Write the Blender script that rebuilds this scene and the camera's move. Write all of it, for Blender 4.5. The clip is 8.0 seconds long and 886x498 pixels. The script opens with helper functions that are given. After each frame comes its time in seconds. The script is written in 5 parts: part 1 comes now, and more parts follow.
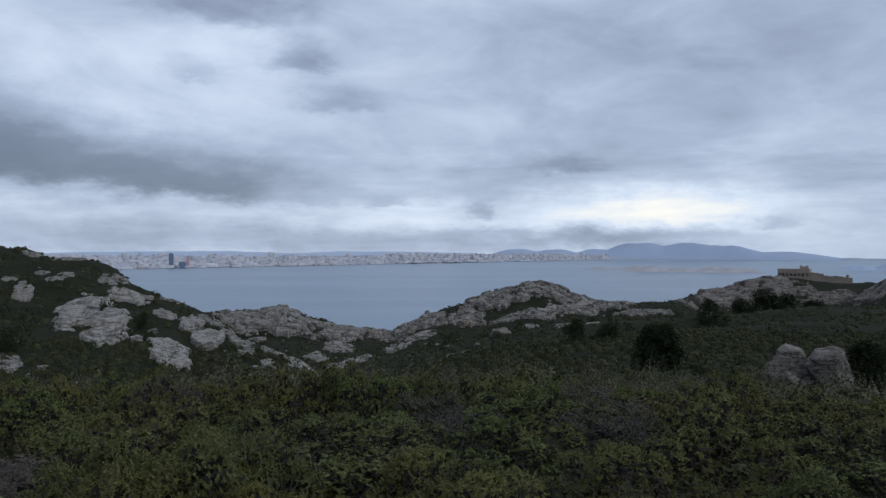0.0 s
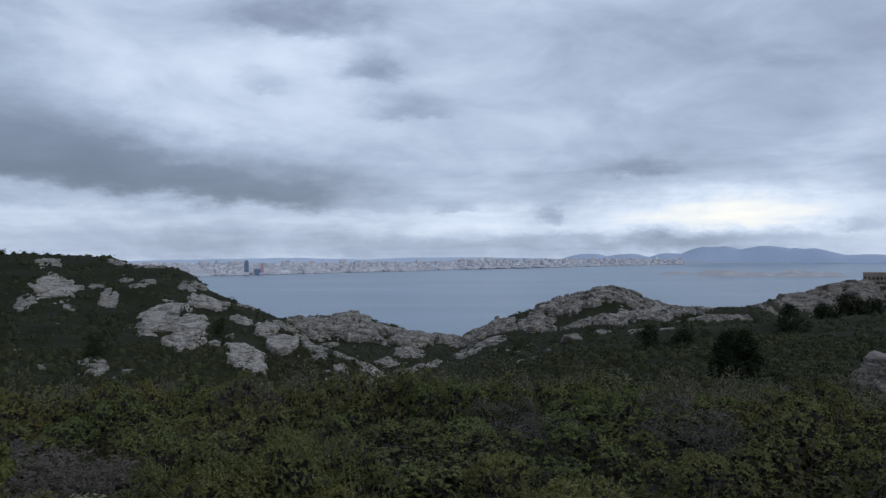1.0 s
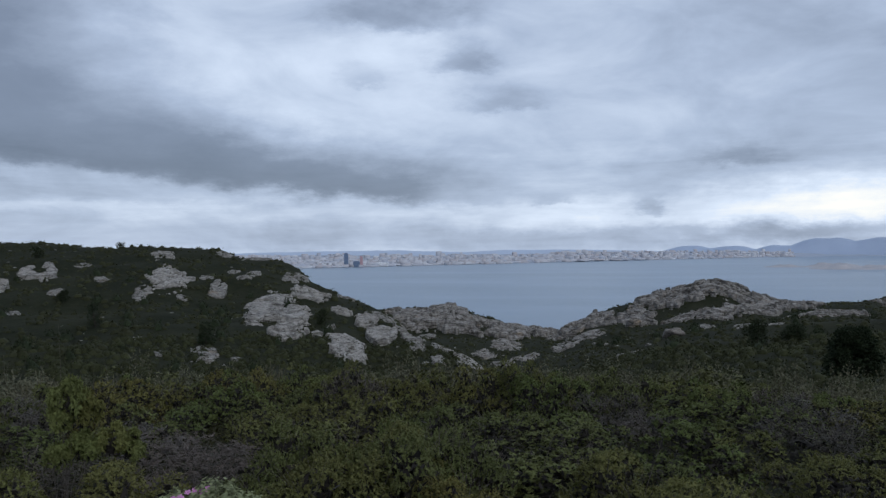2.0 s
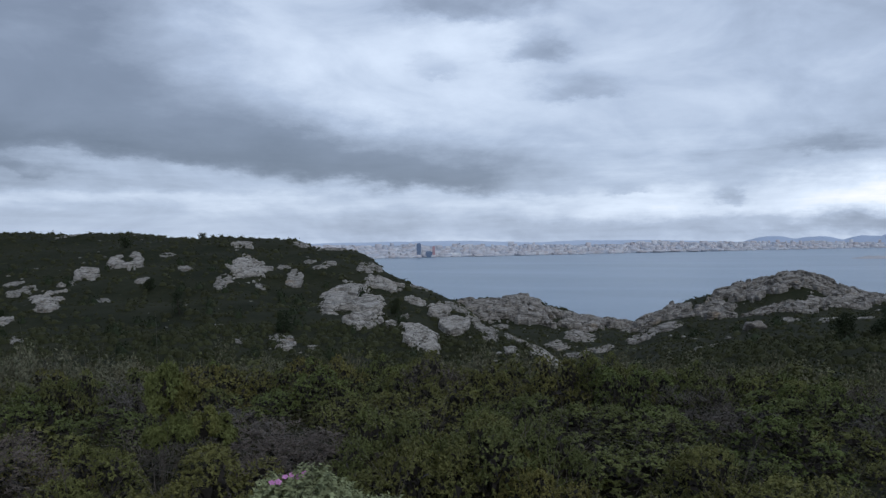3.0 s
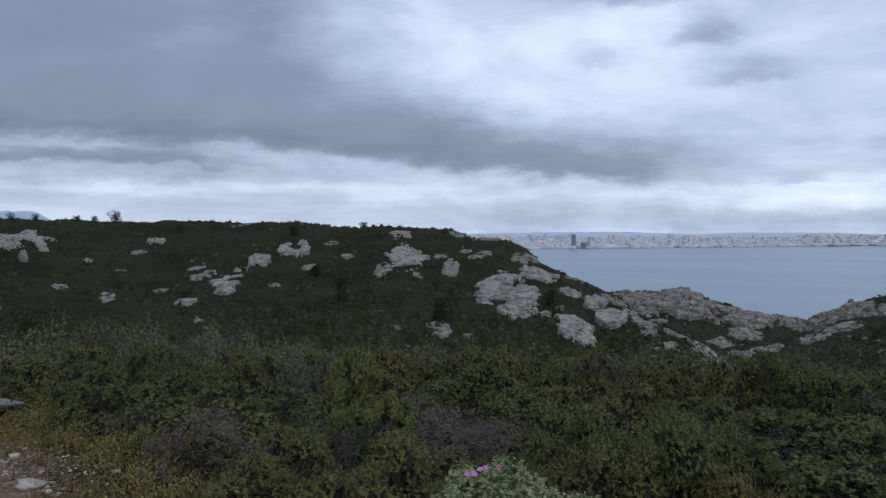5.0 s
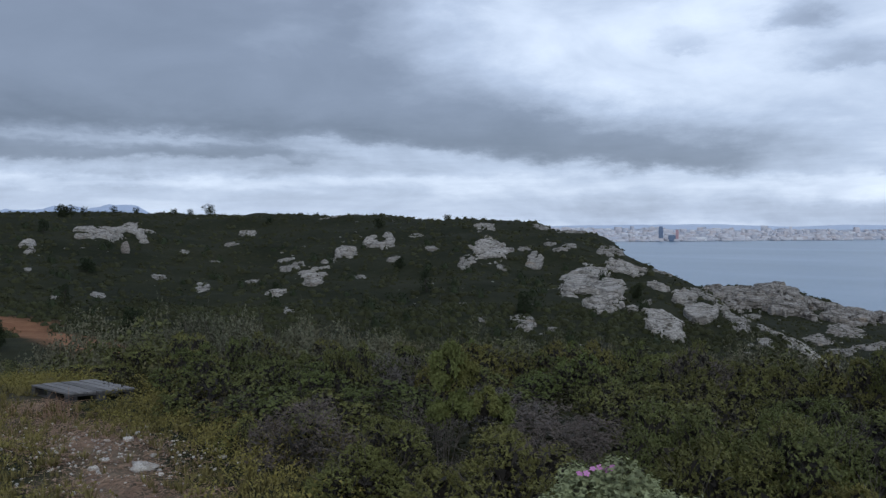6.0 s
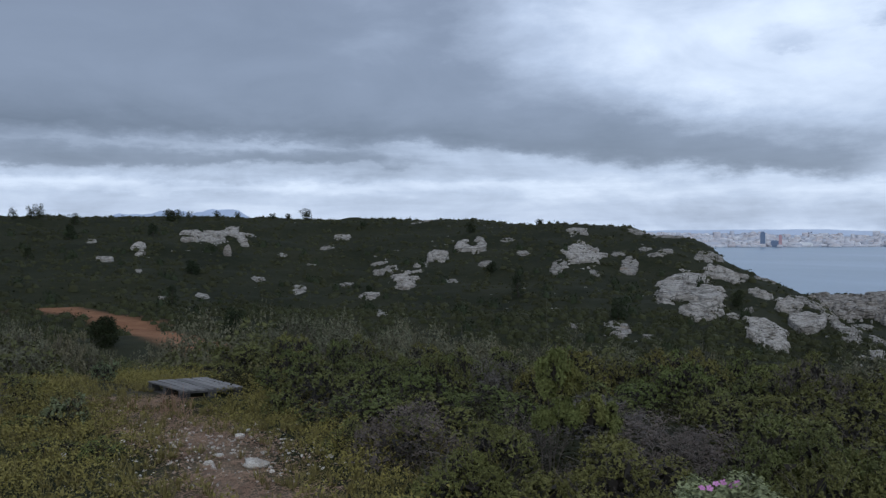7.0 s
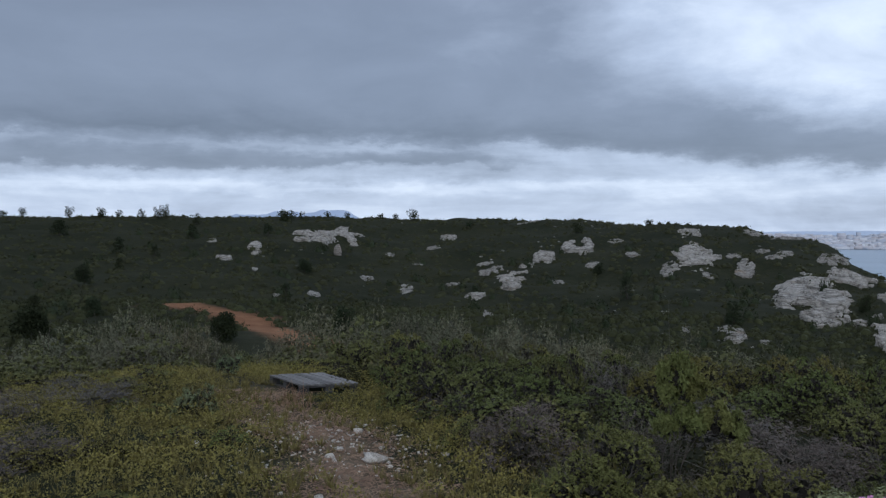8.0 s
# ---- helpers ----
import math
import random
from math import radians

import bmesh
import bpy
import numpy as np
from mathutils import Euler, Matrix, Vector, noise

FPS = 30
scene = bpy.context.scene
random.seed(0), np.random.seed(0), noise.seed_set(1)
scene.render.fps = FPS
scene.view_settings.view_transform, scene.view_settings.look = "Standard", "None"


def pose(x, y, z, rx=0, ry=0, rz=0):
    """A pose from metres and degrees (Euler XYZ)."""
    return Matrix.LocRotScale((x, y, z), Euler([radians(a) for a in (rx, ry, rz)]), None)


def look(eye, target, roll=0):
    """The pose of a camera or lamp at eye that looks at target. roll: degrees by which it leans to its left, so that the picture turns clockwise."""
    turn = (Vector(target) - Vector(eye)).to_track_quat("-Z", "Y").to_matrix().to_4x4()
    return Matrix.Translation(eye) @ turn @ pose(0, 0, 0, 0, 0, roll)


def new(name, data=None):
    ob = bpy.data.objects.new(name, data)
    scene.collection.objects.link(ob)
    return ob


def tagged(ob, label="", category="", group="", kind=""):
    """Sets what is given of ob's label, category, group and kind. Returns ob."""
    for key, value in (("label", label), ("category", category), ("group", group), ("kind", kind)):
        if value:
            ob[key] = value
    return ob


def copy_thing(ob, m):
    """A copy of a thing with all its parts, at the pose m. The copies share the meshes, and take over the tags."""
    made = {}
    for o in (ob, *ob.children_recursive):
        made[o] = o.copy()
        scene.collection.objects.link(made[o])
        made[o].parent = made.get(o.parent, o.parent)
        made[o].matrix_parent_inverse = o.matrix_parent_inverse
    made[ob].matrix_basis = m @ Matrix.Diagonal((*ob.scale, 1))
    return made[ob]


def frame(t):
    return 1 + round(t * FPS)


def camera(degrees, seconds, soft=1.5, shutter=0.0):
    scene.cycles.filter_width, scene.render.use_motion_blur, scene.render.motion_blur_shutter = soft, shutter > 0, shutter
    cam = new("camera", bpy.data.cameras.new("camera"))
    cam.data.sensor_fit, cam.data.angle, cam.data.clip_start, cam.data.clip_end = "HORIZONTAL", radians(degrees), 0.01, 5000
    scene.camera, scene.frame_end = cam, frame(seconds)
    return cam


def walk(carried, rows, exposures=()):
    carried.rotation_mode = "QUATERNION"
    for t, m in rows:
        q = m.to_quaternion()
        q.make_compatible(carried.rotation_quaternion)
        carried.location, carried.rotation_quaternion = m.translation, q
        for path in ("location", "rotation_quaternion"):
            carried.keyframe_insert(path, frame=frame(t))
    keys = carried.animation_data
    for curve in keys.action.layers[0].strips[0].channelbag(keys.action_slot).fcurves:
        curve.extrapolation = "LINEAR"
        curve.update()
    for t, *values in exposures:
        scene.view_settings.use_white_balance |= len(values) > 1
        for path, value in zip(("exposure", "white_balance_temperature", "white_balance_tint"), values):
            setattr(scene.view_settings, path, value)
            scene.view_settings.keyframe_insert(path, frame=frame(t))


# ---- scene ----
cam = camera(59.15, 8.0, soft=1.35)
EYE = 60.0  # eye height over the sea
PATH = [
    (0.0, pose(0.000, 0.000, EYE + -0.000, 90.00, -0.00, 0.00)),
    (0.5, pose(-0.019, -0.073, EYE + 0.018, 90.26, 0.42, 2.15)),
    (1.0, pose(-0.061, -0.013, EYE + 0.005, 90.43, 0.44, 5.06)),
    (1.5, pose(-0.103, -0.019, EYE + 0.011, 90.25, 0.44, 8.73)),
    (3.0, pose(-0.239, -0.006, EYE + 0.006, 89.27, 0.50, 17.41)),
    (3.5, pose(-0.284, -0.006, EYE + 0.002, 89.03, 0.27, 19.68)),
    (4.0, pose(-0.322, -0.010, EYE + 0.005, 88.94, 0.22, 22.58)),
    (4.5, pose(-0.375, -0.000, EYE + 0.008, 88.91, 0.08, 25.68)),
    (6.0, pose(-0.550, -0.025, EYE + 0.016, 88.07, 0.09, 34.78)),
    (6.5, pose(-0.597, -0.055, EYE + 0.023, 88.25, -0.04, 38.09)),
    (7.0, pose(-0.631, -0.088, EYE + 0.023, 88.40, -0.01, 41.46)),
    (7.5, pose(-0.657, -0.127, EYE + 0.028, 88.44, -0.09, 45.25)),
    (8.0, pose(-0.681, -0.164, EYE + 0.025, 88.42, -0.12, 49.18)),
]
walk(cam, PATH, exposures=[(0.0, -0.10), (4.0, 0.07), (8.0, 0.20)])

# ---- daylight ----
world = bpy.data.worlds.new("overcast_sky")
scene.world = world
world.use_nodes = True


class Net:
    """A node tree with short calls for its sums."""

    def __init__(self, tree):
        self.tree = tree

    def add(self, kind, **sets):
        node = self.tree.nodes.new(kind)
        for key, value in sets.items():
            setattr(node, key, value)
        return node

    def link(self, value, socket):
        if isinstance(value, bpy.types.NodeSocket):
            self.tree.links.new(value, socket)
        else:
            socket.default_value = value

    def math(self, op, a, b=0.0, c=0.0, clamp=False):
        node = self.add("ShaderNodeMath", operation=op, use_clamp=clamp)
        for value, socket in zip((a, b, c), node.inputs):
            self.link(value, socket)
        return node.outputs[0]

    def vec(self, x, y, z=0.0):
        node = self.add("ShaderNodeCombineXYZ")
        for value, socket in zip((x, y, z), node.inputs):
            self.link(value, socket)
        return node.outputs[0]

    def noise(self, vector, scale, detail=4.0, rough=0.55, distort=0.0):
        node = self.add("ShaderNodeTexNoise")
        self.link(vector, node.inputs["Vector"])
        node.inputs["Scale"].default_value = scale
        node.inputs["Detail"].default_value = detail
        node.inputs["Roughness"].default_value = rough
        node.inputs["Distortion"].default_value = distort
        return node.outputs["Fac"]

    def ramp(self, fac, stops, smooth=False):
        node = self.add("ShaderNodeValToRGB")
        if smooth:
            node.color_ramp.interpolation = "EASE"
        els = node.color_ramp.elements
        while len(els) < len(stops):
            els.new(0.5)
        for el, (at, colour) in zip(els, stops):
            el.position = at
            el.color = (*colour, 1.0)
        self.link(fac, node.inputs[0])
        return node.outputs[0]

    def mix(self, fac, a, b, blend="MIX"):
        node = self.add("ShaderNodeMix", data_type="RGBA", blend_type=blend)
        self.link(fac, node.inputs[0])
        for value, socket in ((a, node.inputs[6]), (b, node.inputs[7])):
            self.link((*value, 1.0) if isinstance(value, tuple) else value, socket)
        return node.outputs[2]


def build_sky():
    net = Net(world.node_tree)
    way = net.add("ShaderNodeTexCoord").outputs["Generated"]
    parts = net.add("ShaderNodeSeparateXYZ")
    net.link(way, parts.inputs[0])
    x, y, z = parts.outputs
    # bearing to the west of the first view and height over the horizon, in degrees
    bearing = net.math("MULTIPLY", net.math("ARCTAN2", net.math("MULTIPLY", x, -1.0), y), 57.2958)
    height = net.math("MULTIPLY", net.math("ARCSINE", z), 57.2958)
    # the cloud deck, seen in perspective
    lift = net.math("ADD", net.math("MAXIMUM", z, 0.0), 0.10)
    deck = net.vec(net.math("DIVIDE", x, lift), net.math("DIVIDE", y, lift))
    flat = net.vec(net.math("DIVIDE", bearing, 10.0), net.math("DIVIDE", height, 4.6))
    warp = net.math("SUBTRACT", net.noise(deck, 1.3, 7.0, 0.6, 0.4), 0.5)
    puff = net.math("SUBTRACT", net.noise(flat, 1.0, 7.0, 0.55, 0.4), 0.5)
    curl = net.math("SUBTRACT", net.noise(flat, 2.3, 8.0, 0.64), 0.5)
    bend = net.math("SUBTRACT", net.noise(net.vec(net.math("DIVIDE", bearing, 8.0), net.math("DIVIDE", height, 3.6), 9.0), 2.0, 8.0, 0.64), 0.5)
    u = net.math("ADD", bearing, net.math("MULTIPLY", curl, SKY_CURL))
    v = net.math("ADD", height, net.math("MULTIPLY", bend, SKY_CURL * 0.40))
    # thin layers low over the horizon
    layers = net.math("SUBTRACT", net.noise(net.vec(net.math("DIVIDE", bearing, 9.0), net.math("DIVIDE", height, 1.05), 4.0), 1.0, 5.0, 0.6, 0.3), 0.5)
    low_down = net.ramp(net.math("DIVIDE", height, 20.0), [(0.02, (0.3, 0.3, 0.3)), (0.12, (1, 1, 1)), (0.3, (1, 1, 1)), (0.45, (0, 0, 0))], True)
    rag = net.math("ADD", net.math("MULTIPLY", warp, SKY_DECK), net.math("MULTIPLY", puff, SKY_FINE))
    rag = net.math("ADD", rag, net.math("MULTIPLY", net.math("MULTIPLY", layers, low_down), SKY_LAYERS))
    # the long dark bank: a wedge that widens to the west
    foot = net.math("MINIMUM", net.math("MULTIPLY_ADD", u, 0.10, 1.95), 6.4)
    head = net.math("MULTIPLY_ADD", u, 0.30, 1.6)
    over = net.ramp(net.math("MULTIPLY_ADD", net.math("SUBTRACT", v, foot), 0.4, 0.5), [(0.2, (0, 0, 0)), (0.75, (1, 1, 1))], True)
    under = net.ramp(net.math("MULTIPLY_ADD", net.math("SUBTRACT", v, head), 0.12, 0.5), [(0.1, (1, 1, 1)), (0.9, (0, 0, 0))], True)
    arm = net.math("MULTIPLY", under, net.ramp(net.math("DIVIDE", u, 40.0), [(0.06, (0, 0, 0)), (0.38, (0.75, 0.75, 0.75)), (1.0, (0.85, 0.85, 0.85))]))
    mass = net.ramp(net.math("DIVIDE", net.math("ADD", u, net.math("MULTIPLY", v, -0.12)), 60.0), [(0.48, (0, 0, 0)), (0.58, (0.5, 0.5, 0.5)), (0.68, (0.85, 0.85, 0.85)), (1.0, (1, 1, 1))])
    bank = net.math("MULTIPLY", over, net.math("MAXIMUM", arm, mass))
    total = net.math("MULTIPLY_ADD", bank, SKY_BANK, SKY_BASE)
    total = net.math("ADD", total, net.math("MULTIPLY", rag, net.math("MULTIPLY_ADD", bank, -0.55, 1.0)))
    for clouds in (DARK_CLOUDS, GREY_BANKS, BRIGHT_GAPS):
        for at_u, at_v, wide, tall, much in clouds:
            du = net.math("DIVIDE", net.math("SUBTRACT", u, at_u), wide)
            dv = net.math("DIVIDE", net.math("SUBTRACT", v, at_v), tall)
            if clouds is DARK_CLOUDS:  # flat, sharper undersides
                dv = net.math("MAXIMUM", dv, net.math("MULTIPLY", dv, -3.0))
            q = net.math("MULTIPLY_ADD", du, du, net.math("MULTIPLY", dv, dv))
            hump = net.math("POWER", 2.718, net.math("MULTIPLY", net.math("POWER", q, 1.35) if clouds is DARK_CLOUDS else q, -0.5))
            total = net.math("MULTIPLY_ADD", hump, much, total)
    # brightness of the deck: from slate undersides to thin white
    cloud = net.ramp(total, SKY_TONES)
    sky = net.add("ShaderNodeTexSky", sky_type="NISHITA", sun_disc=False, sun_elevation=SUN_HEIGHT, sun_rotation=SUN_TURN)
    veil = net.mix(0.94, net.mix(1.0, sky.outputs[0], (0.1, 0.1, 0.1), "MULTIPLY"), cloud)
    out = world.node_tree.nodes["Background"]
    net.link(veil, out.inputs["Color"])
    out.inputs["Strength"].default_value = SKY_STRENGTH


SUN_HEIGHT, SUN_TURN = radians(42), radians(150)
SKY_STRENGTH, SKY_CURL, SKY_DECK, SKY_FINE, SKY_BASE, SKY_BANK, SKY_LAYERS = 1.12, 7.0, 0.16, 0.52, 0.66, -0.41, 0.26
# bearing, height, width, depth (degrees) and how much darker or lighter
DARK_CLOUDS = [
    (15.2, 16.4, 4.2, 2.4, -0.30), (10.4, 13.0, 1.8, 1.4, -0.23), (7.6, 10.2, 2.6, 1.2, -0.18), (17.6, 12.2, 1.4, 0.8, -0.10), (-3.0, 2.6, 0.9, 0.8, -0.20),
    (-8.5, 5.8, 2.2, 0.8, -0.14), (-23.0, 1.8, 1.8, 0.6, -0.20), (3.6, 3.1, 1.0, 0.5, -0.14), (70.0, 4.6, 14.0, 1.0, -0.18), (50.0, 4.7, 6.0, 0.6, -0.12),
]
GREY_BANKS = [
    (-15.0, 12.0, 16.0, 6.0, -0.14), (-20.0, 15.0, 12.0, 2.2, -0.09), (-5.0, 5.2, 5.0, 1.6, -0.10), (-12.0, 0.9, 7.0, 0.5, -0.26),
    (6.0, 0.6, 16.0, 0.7, -0.08), (58.0, 5.0, 30.0, 1.9, -0.26), (52.0, 1.6, 26.0, 1.3, -0.07), (-26.0, 5.0, 8.0, 3.0, -0.05), (14.0, 0.9, 14.0, 0.9, -0.09),
]
BRIGHT_GAPS = [
    (-15.5, 2.8, 6.5, 1.2, 0.36), (2.5, 2.0, 6.0, 1.0, 0.22), (28.0, 2.7, 7.0, 0.8, 0.06), (21.0, 12.0, 8.0, 4.0, 0.06), (24.0, 9.2, 3.0, 1.0, 0.10),
    (54.0, 2.9, 24.0, 0.35, 0.12), (41.0, 5.3, 6.0, 0.5, 0.06), (-2.0, 9.0, 8.0, 3.0, 0.05), (74.0, 3.1, 10.0, 0.55, 0.06),
]
SKY_TONES = [(0.0, (0.108, 0.140, 0.200)), (0.3, (0.198, 0.247, 0.342)), (0.55, (0.40, 0.485, 0.64)), (0.8, (0.66, 0.76, 0.92)), (1.0, (0.97, 0.97, 0.93))]
build_sky()

sun_lamp = bpy.data.lights.new("veiled_sun", "SUN")
sun_lamp.energy, sun_lamp.angle, sun_lamp.color = 0.6, radians(35), (1.0, 0.95, 0.88)
sun = new("veiled_sun", sun_lamp)
sun.matrix_world = look((0, 0, 0), (-0.45, 0.6, -0.75))


# ---- materials ----
def material(name, rough=0.9):
    mat = bpy.data.materials.new(name)
    mat.use_nodes = True
    net = Net(mat.node_tree)
    shader = mat.node_tree.nodes["Principled BSDF"]
    shader.inputs["Roughness"].default_value = rough
    return mat, net, shader


def bump(net, shader, fac, strength, distance):
    node = net.add("ShaderNodeBump")
    node.inputs["Strength"].default_value = strength
    node.inputs["Distance"].default_value = distance
    net.link(fac, node.inputs["Height"])
    net.link(node.outputs[0], shader.inputs["Normal"])


def where(net):
    return net.add("ShaderNodeNewGeometry").outputs["Position"]


def leaf_material(name, dark, light, dry=None, gloss=0.75, leafy=0.30, scale=1.0):
    """Leaves: tufts, plants and, less, single leaves have their own green."""
    mat, net, shader = material(name, gloss)
    own = net.add("ShaderNodeNewGeometry").outputs["Random Per Island"]
    plant = net.add("ShaderNodeObjectInfo").outputs["Random"]
    at = where(net)
    patch = net.math("ADD", net.math("MULTIPLY", net.noise(at, 0.4 * scale, 3.0), 0.45), net.math("MULTIPLY", net.noise(at, 5.5 * scale, 3.0, 0.55), 0.55))
    k = net.math("ADD", net.math("MULTIPLY", own, leafy), net.math("ADD", net.math("MULTIPLY", plant, 0.20), net.math("MULTIPLY", net.math("SUBTRACT", patch, 0.34), 1.7)), clamp=True)
    deep = tuple(max(a, 0.42 * b) for a, b in zip(dark, light))
    stops = [(0.12, deep), (0.78, light)]
    if dry:
        stops += [(0.92, light), (1.0, dry)]
    col = net.ramp(k, stops)
    hue = net.math("FRACT", net.math("MULTIPLY", plant, 7.31))
    col = net.mix(1.0, col, net.ramp(hue, [(0.0, (0.95, 1.0, 0.97)), (0.5, (1.0, 1.0, 1.0)), (1.0, (1.1, 0.99, 0.93))]), "MULTIPLY")
    net.link(col, shader.inputs["Base Color"])
    shader.inputs["Specular IOR Level"].default_value = 0.1
    return mat


def rock_material(name, pale, grey, scale=1.0):
    mat, net, shader = material(name, 0.92)
    at = where(net)
    big = net.noise(at, 0.22 * scale, 5.0, 0.6)
    small = net.noise(at, 2.6 * scale, 6.0, 0.65)
    flat = net.add("ShaderNodeMapping")
    net.link(at, flat.inputs[0])
    flat.inputs["Scale"].default_value = (0.6, 0.6, 2.4)
    flat.inputs["Rotation"].default_value = (0.06, 0.10, 0.0)
    beds = net.noise(flat.outputs[0], 0.7 * scale, 6.0, 0.65)
    k = net.math("ADD", net.math("MULTIPLY", big, 0.55), net.math("ADD", net.math("MULTIPLY", small, 0.25), net.math("MULTIPLY", beds, 0.45)))
    col = net.ramp(k, [(0.44, grey), (0.53, tuple(c * 0.85 for c in pale)), (0.60, pale), (0.70, tuple(c * 0.85 for c in pale)), (0.80, (0.36, 0.29, 0.22))])
    # Dark crack lines: lichen and the shade within the cracks, both as colour.
    for size, dark, wide in ((0.5, 0.14, 0.05), (1.3, 0.34, 0.08), (2.9, 0.55, 0.10)):
        crack = net.add("ShaderNodeTexVoronoi", feature="DISTANCE_TO_EDGE")
        net.link(net.mix(0.22, flat.outputs[0], net.vec(net.math("MULTIPLY", small, 6.0), net.math("MULTIPLY", beds, 6.0), net.math("MULTIPLY", big, 6.0))), crack.inputs["Vector"])
        crack.inputs["Scale"].default_value = size * scale
        edge = net.ramp(crack.outputs["Distance"], [(0.0, (dark, dark * 0.96, dark * 0.9)), (wide, (1, 1, 1))])
        col = net.mix(0.85, col, edge, "MULTIPLY")
    net.link(col, shader.inputs["Base Color"])
    tall = net.math("ADD", net.math("MULTIPLY", beds, 0.8), net.math("MULTIPLY", small, 0.35))
    bump(net, shader, tall, 0.9, 0.35 / scale)
    return mat


def plain_material(name, a, b, scale, rough=0.9, strength=0.4, distance=0.02):
    mat, net, shader = material(name, rough)
    at = where(net)
    k = net.math("ADD", net.math("MULTIPLY", net.noise(at, scale, 5.0, 0.6), 0.7), net.math("MULTIPLY", net.noise(at, scale * 9, 4.0, 0.6), 0.3))
    net.link(net.ramp(k, [(0.35, a), (0.65, b)]), shader.inputs["Base Color"])
    bump(net, shader, k, strength, distance)
    return mat


def ground_material():
    """Scrub soil and leaf litter, with thin grass where the path runs and dark low growth on the slopes."""
    mat, net, shader = material("scrub_soil", 0.95)
    at = where(net)
    a = net.noise(at, 0.06, 5.0, 0.6)
    b = net.noise(at, 0.9, 6.0, 0.65)
    c = net.noise(at, 9.0, 5.0, 0.65)
    k = net.math("ADD", net.math("MULTIPLY", a, 0.35), net.math("ADD", net.math("MULTIPLY", b, 0.4), net.math("MULTIPLY", c, 0.25)))
    low = net.ramp(k, [(0.36, (0.009, 0.011, 0.006)), (0.48, (0.017, 0.020, 0.010)), (0.60, (0.028, 0.029, 0.015)), (0.72, (0.060, 0.052, 0.034))])
    track = net.ramp(k, [(0.38, (0.040, 0.030, 0.019)), (0.5, (0.135, 0.102, 0.072)), (0.62, (0.27, 0.215, 0.165))])
    clay = net.ramp(k, [(0.38, (0.13, 0.06, 0.032)), (0.62, (0.26, 0.135, 0.075))])
    foot = net.add("ShaderNodeAttribute", attribute_name="footpath").outputs["Fac"]
    red = net.add("ShaderNodeAttribute", attribute_name="clay").outputs["Fac"]
    col = net.mix(red, net.mix(foot, low, track), clay)
    net.link(col, shader.inputs["Base Color"])
    shader.inputs["Specular IOR Level"].default_value = 0.08
    bump(net, shader, k, 0.8, 0.06)
    return mat


def sea_material():
    mat, net, shader = material("sea_water", 0.28)
    at = where(net)
    wide = net.add("ShaderNodeMapping")
    net.link(at, wide.inputs[0])
    wide.inputs["Scale"].default_value = (0.0016, 0.005, 1.0)
    k = net.noise(wide.outputs[0], 1.0, 5.0, 0.6)
    net.link(net.ramp(k, [(0.33, (0.085, 0.158, 0.24)), (0.5, (0.11, 0.19, 0.28)), (0.67, (0.155, 0.24, 0.335))]), shader.inputs["Base Color"])
    shader.inputs["IOR"].default_value = 1.33
    bump(net, shader, net.noise(at, 0.25, 4.0, 0.6), 0.55, 0.7)
    return mat


def wood_material(name, pale):
    """Silvered, rain-washed boards with dark grain and a tone of their own each."""
    mat, net, shader = material(name, 0.85)
    local = net.add("ShaderNodeTexCoord").outputs["Object"]
    grain = net.add("ShaderNodeMapping")
    net.link(local, grain.inputs[0])
    grain.inputs["Scale"].default_value = (3.0, 45.0, 45.0)
    own = net.add("ShaderNodeObjectInfo").outputs["Random"]
    k = net.math("ADD", net.math("MULTIPLY", net.noise(grain.outputs[0], 1.0, 6.0, 0.65), 0.7), net.math("MULTIPLY", own, 0.3))
    tones = ((0.3, (0.045, 0.043, 0.042)), (0.5, (0.135, 0.13, 0.127)), (0.75, (0.27, 0.265, 0.262)))
    net.link(net.ramp(k, [(at, tuple(c * pale for c in tone)) for at, tone in tones]), shader.inputs["Base Color"])
    bump(net, shader, k, 0.5, 0.004)
    return mat


SOIL, SEA = ground_material(), sea_material()
LIMESTONE = rock_material("weathered_limestone", (0.37, 0.355, 0.33), (0.11, 0.105, 0.098))
HEADLAND = rock_material("grey_bedded_limestone", (0.31, 0.295, 0.275), (0.12, 0.115, 0.11), 0.5)
CLIFF = rock_material("brown_grey_cliff", (0.21, 0.19, 0.17), (0.10, 0.092, 0.085), 0.6)
SMALL_STONE = rock_material("grey_hillside_stone", (0.29, 0.28, 0.26), (0.10, 0.096, 0.09))
STONE_NEAR = rock_material("white_limestone_chip", (0.64, 0.61, 0.56), (0.40, 0.38, 0.35), 9.0)
STONE_MID = rock_material("grey_limestone_block", (0.25, 0.228, 0.205), (0.10, 0.092, 0.083), 1.6)
FORT_STONE = plain_material("fort_masonry", (0.24, 0.205, 0.175), (0.34, 0.295, 0.25), 0.25, 0.9, 0.3, 0.1)
SCRUB_FAR = leaf_material("dark_scrub_leaves", (0.009, 0.011, 0.0055), (0.041, 0.043, 0.020), (0.070, 0.058, 0.037), scale=0.13)
SCRUB_BROW = leaf_material("brow_shrub_leaves", (0.012, 0.014, 0.007), (0.105, 0.110, 0.046), (0.15, 0.135, 0.07))
SCRUB_MID = leaf_material("slope_shrub_leaves", (0.013, 0.017, 0.008), (0.044, 0.053, 0.024), None, scale=0.25)
MASTIC = leaf_material("mastic_leaves", (0.007, 0.010, 0.005), (0.134, 0.149, 0.056), (0.21, 0.205, 0.078))
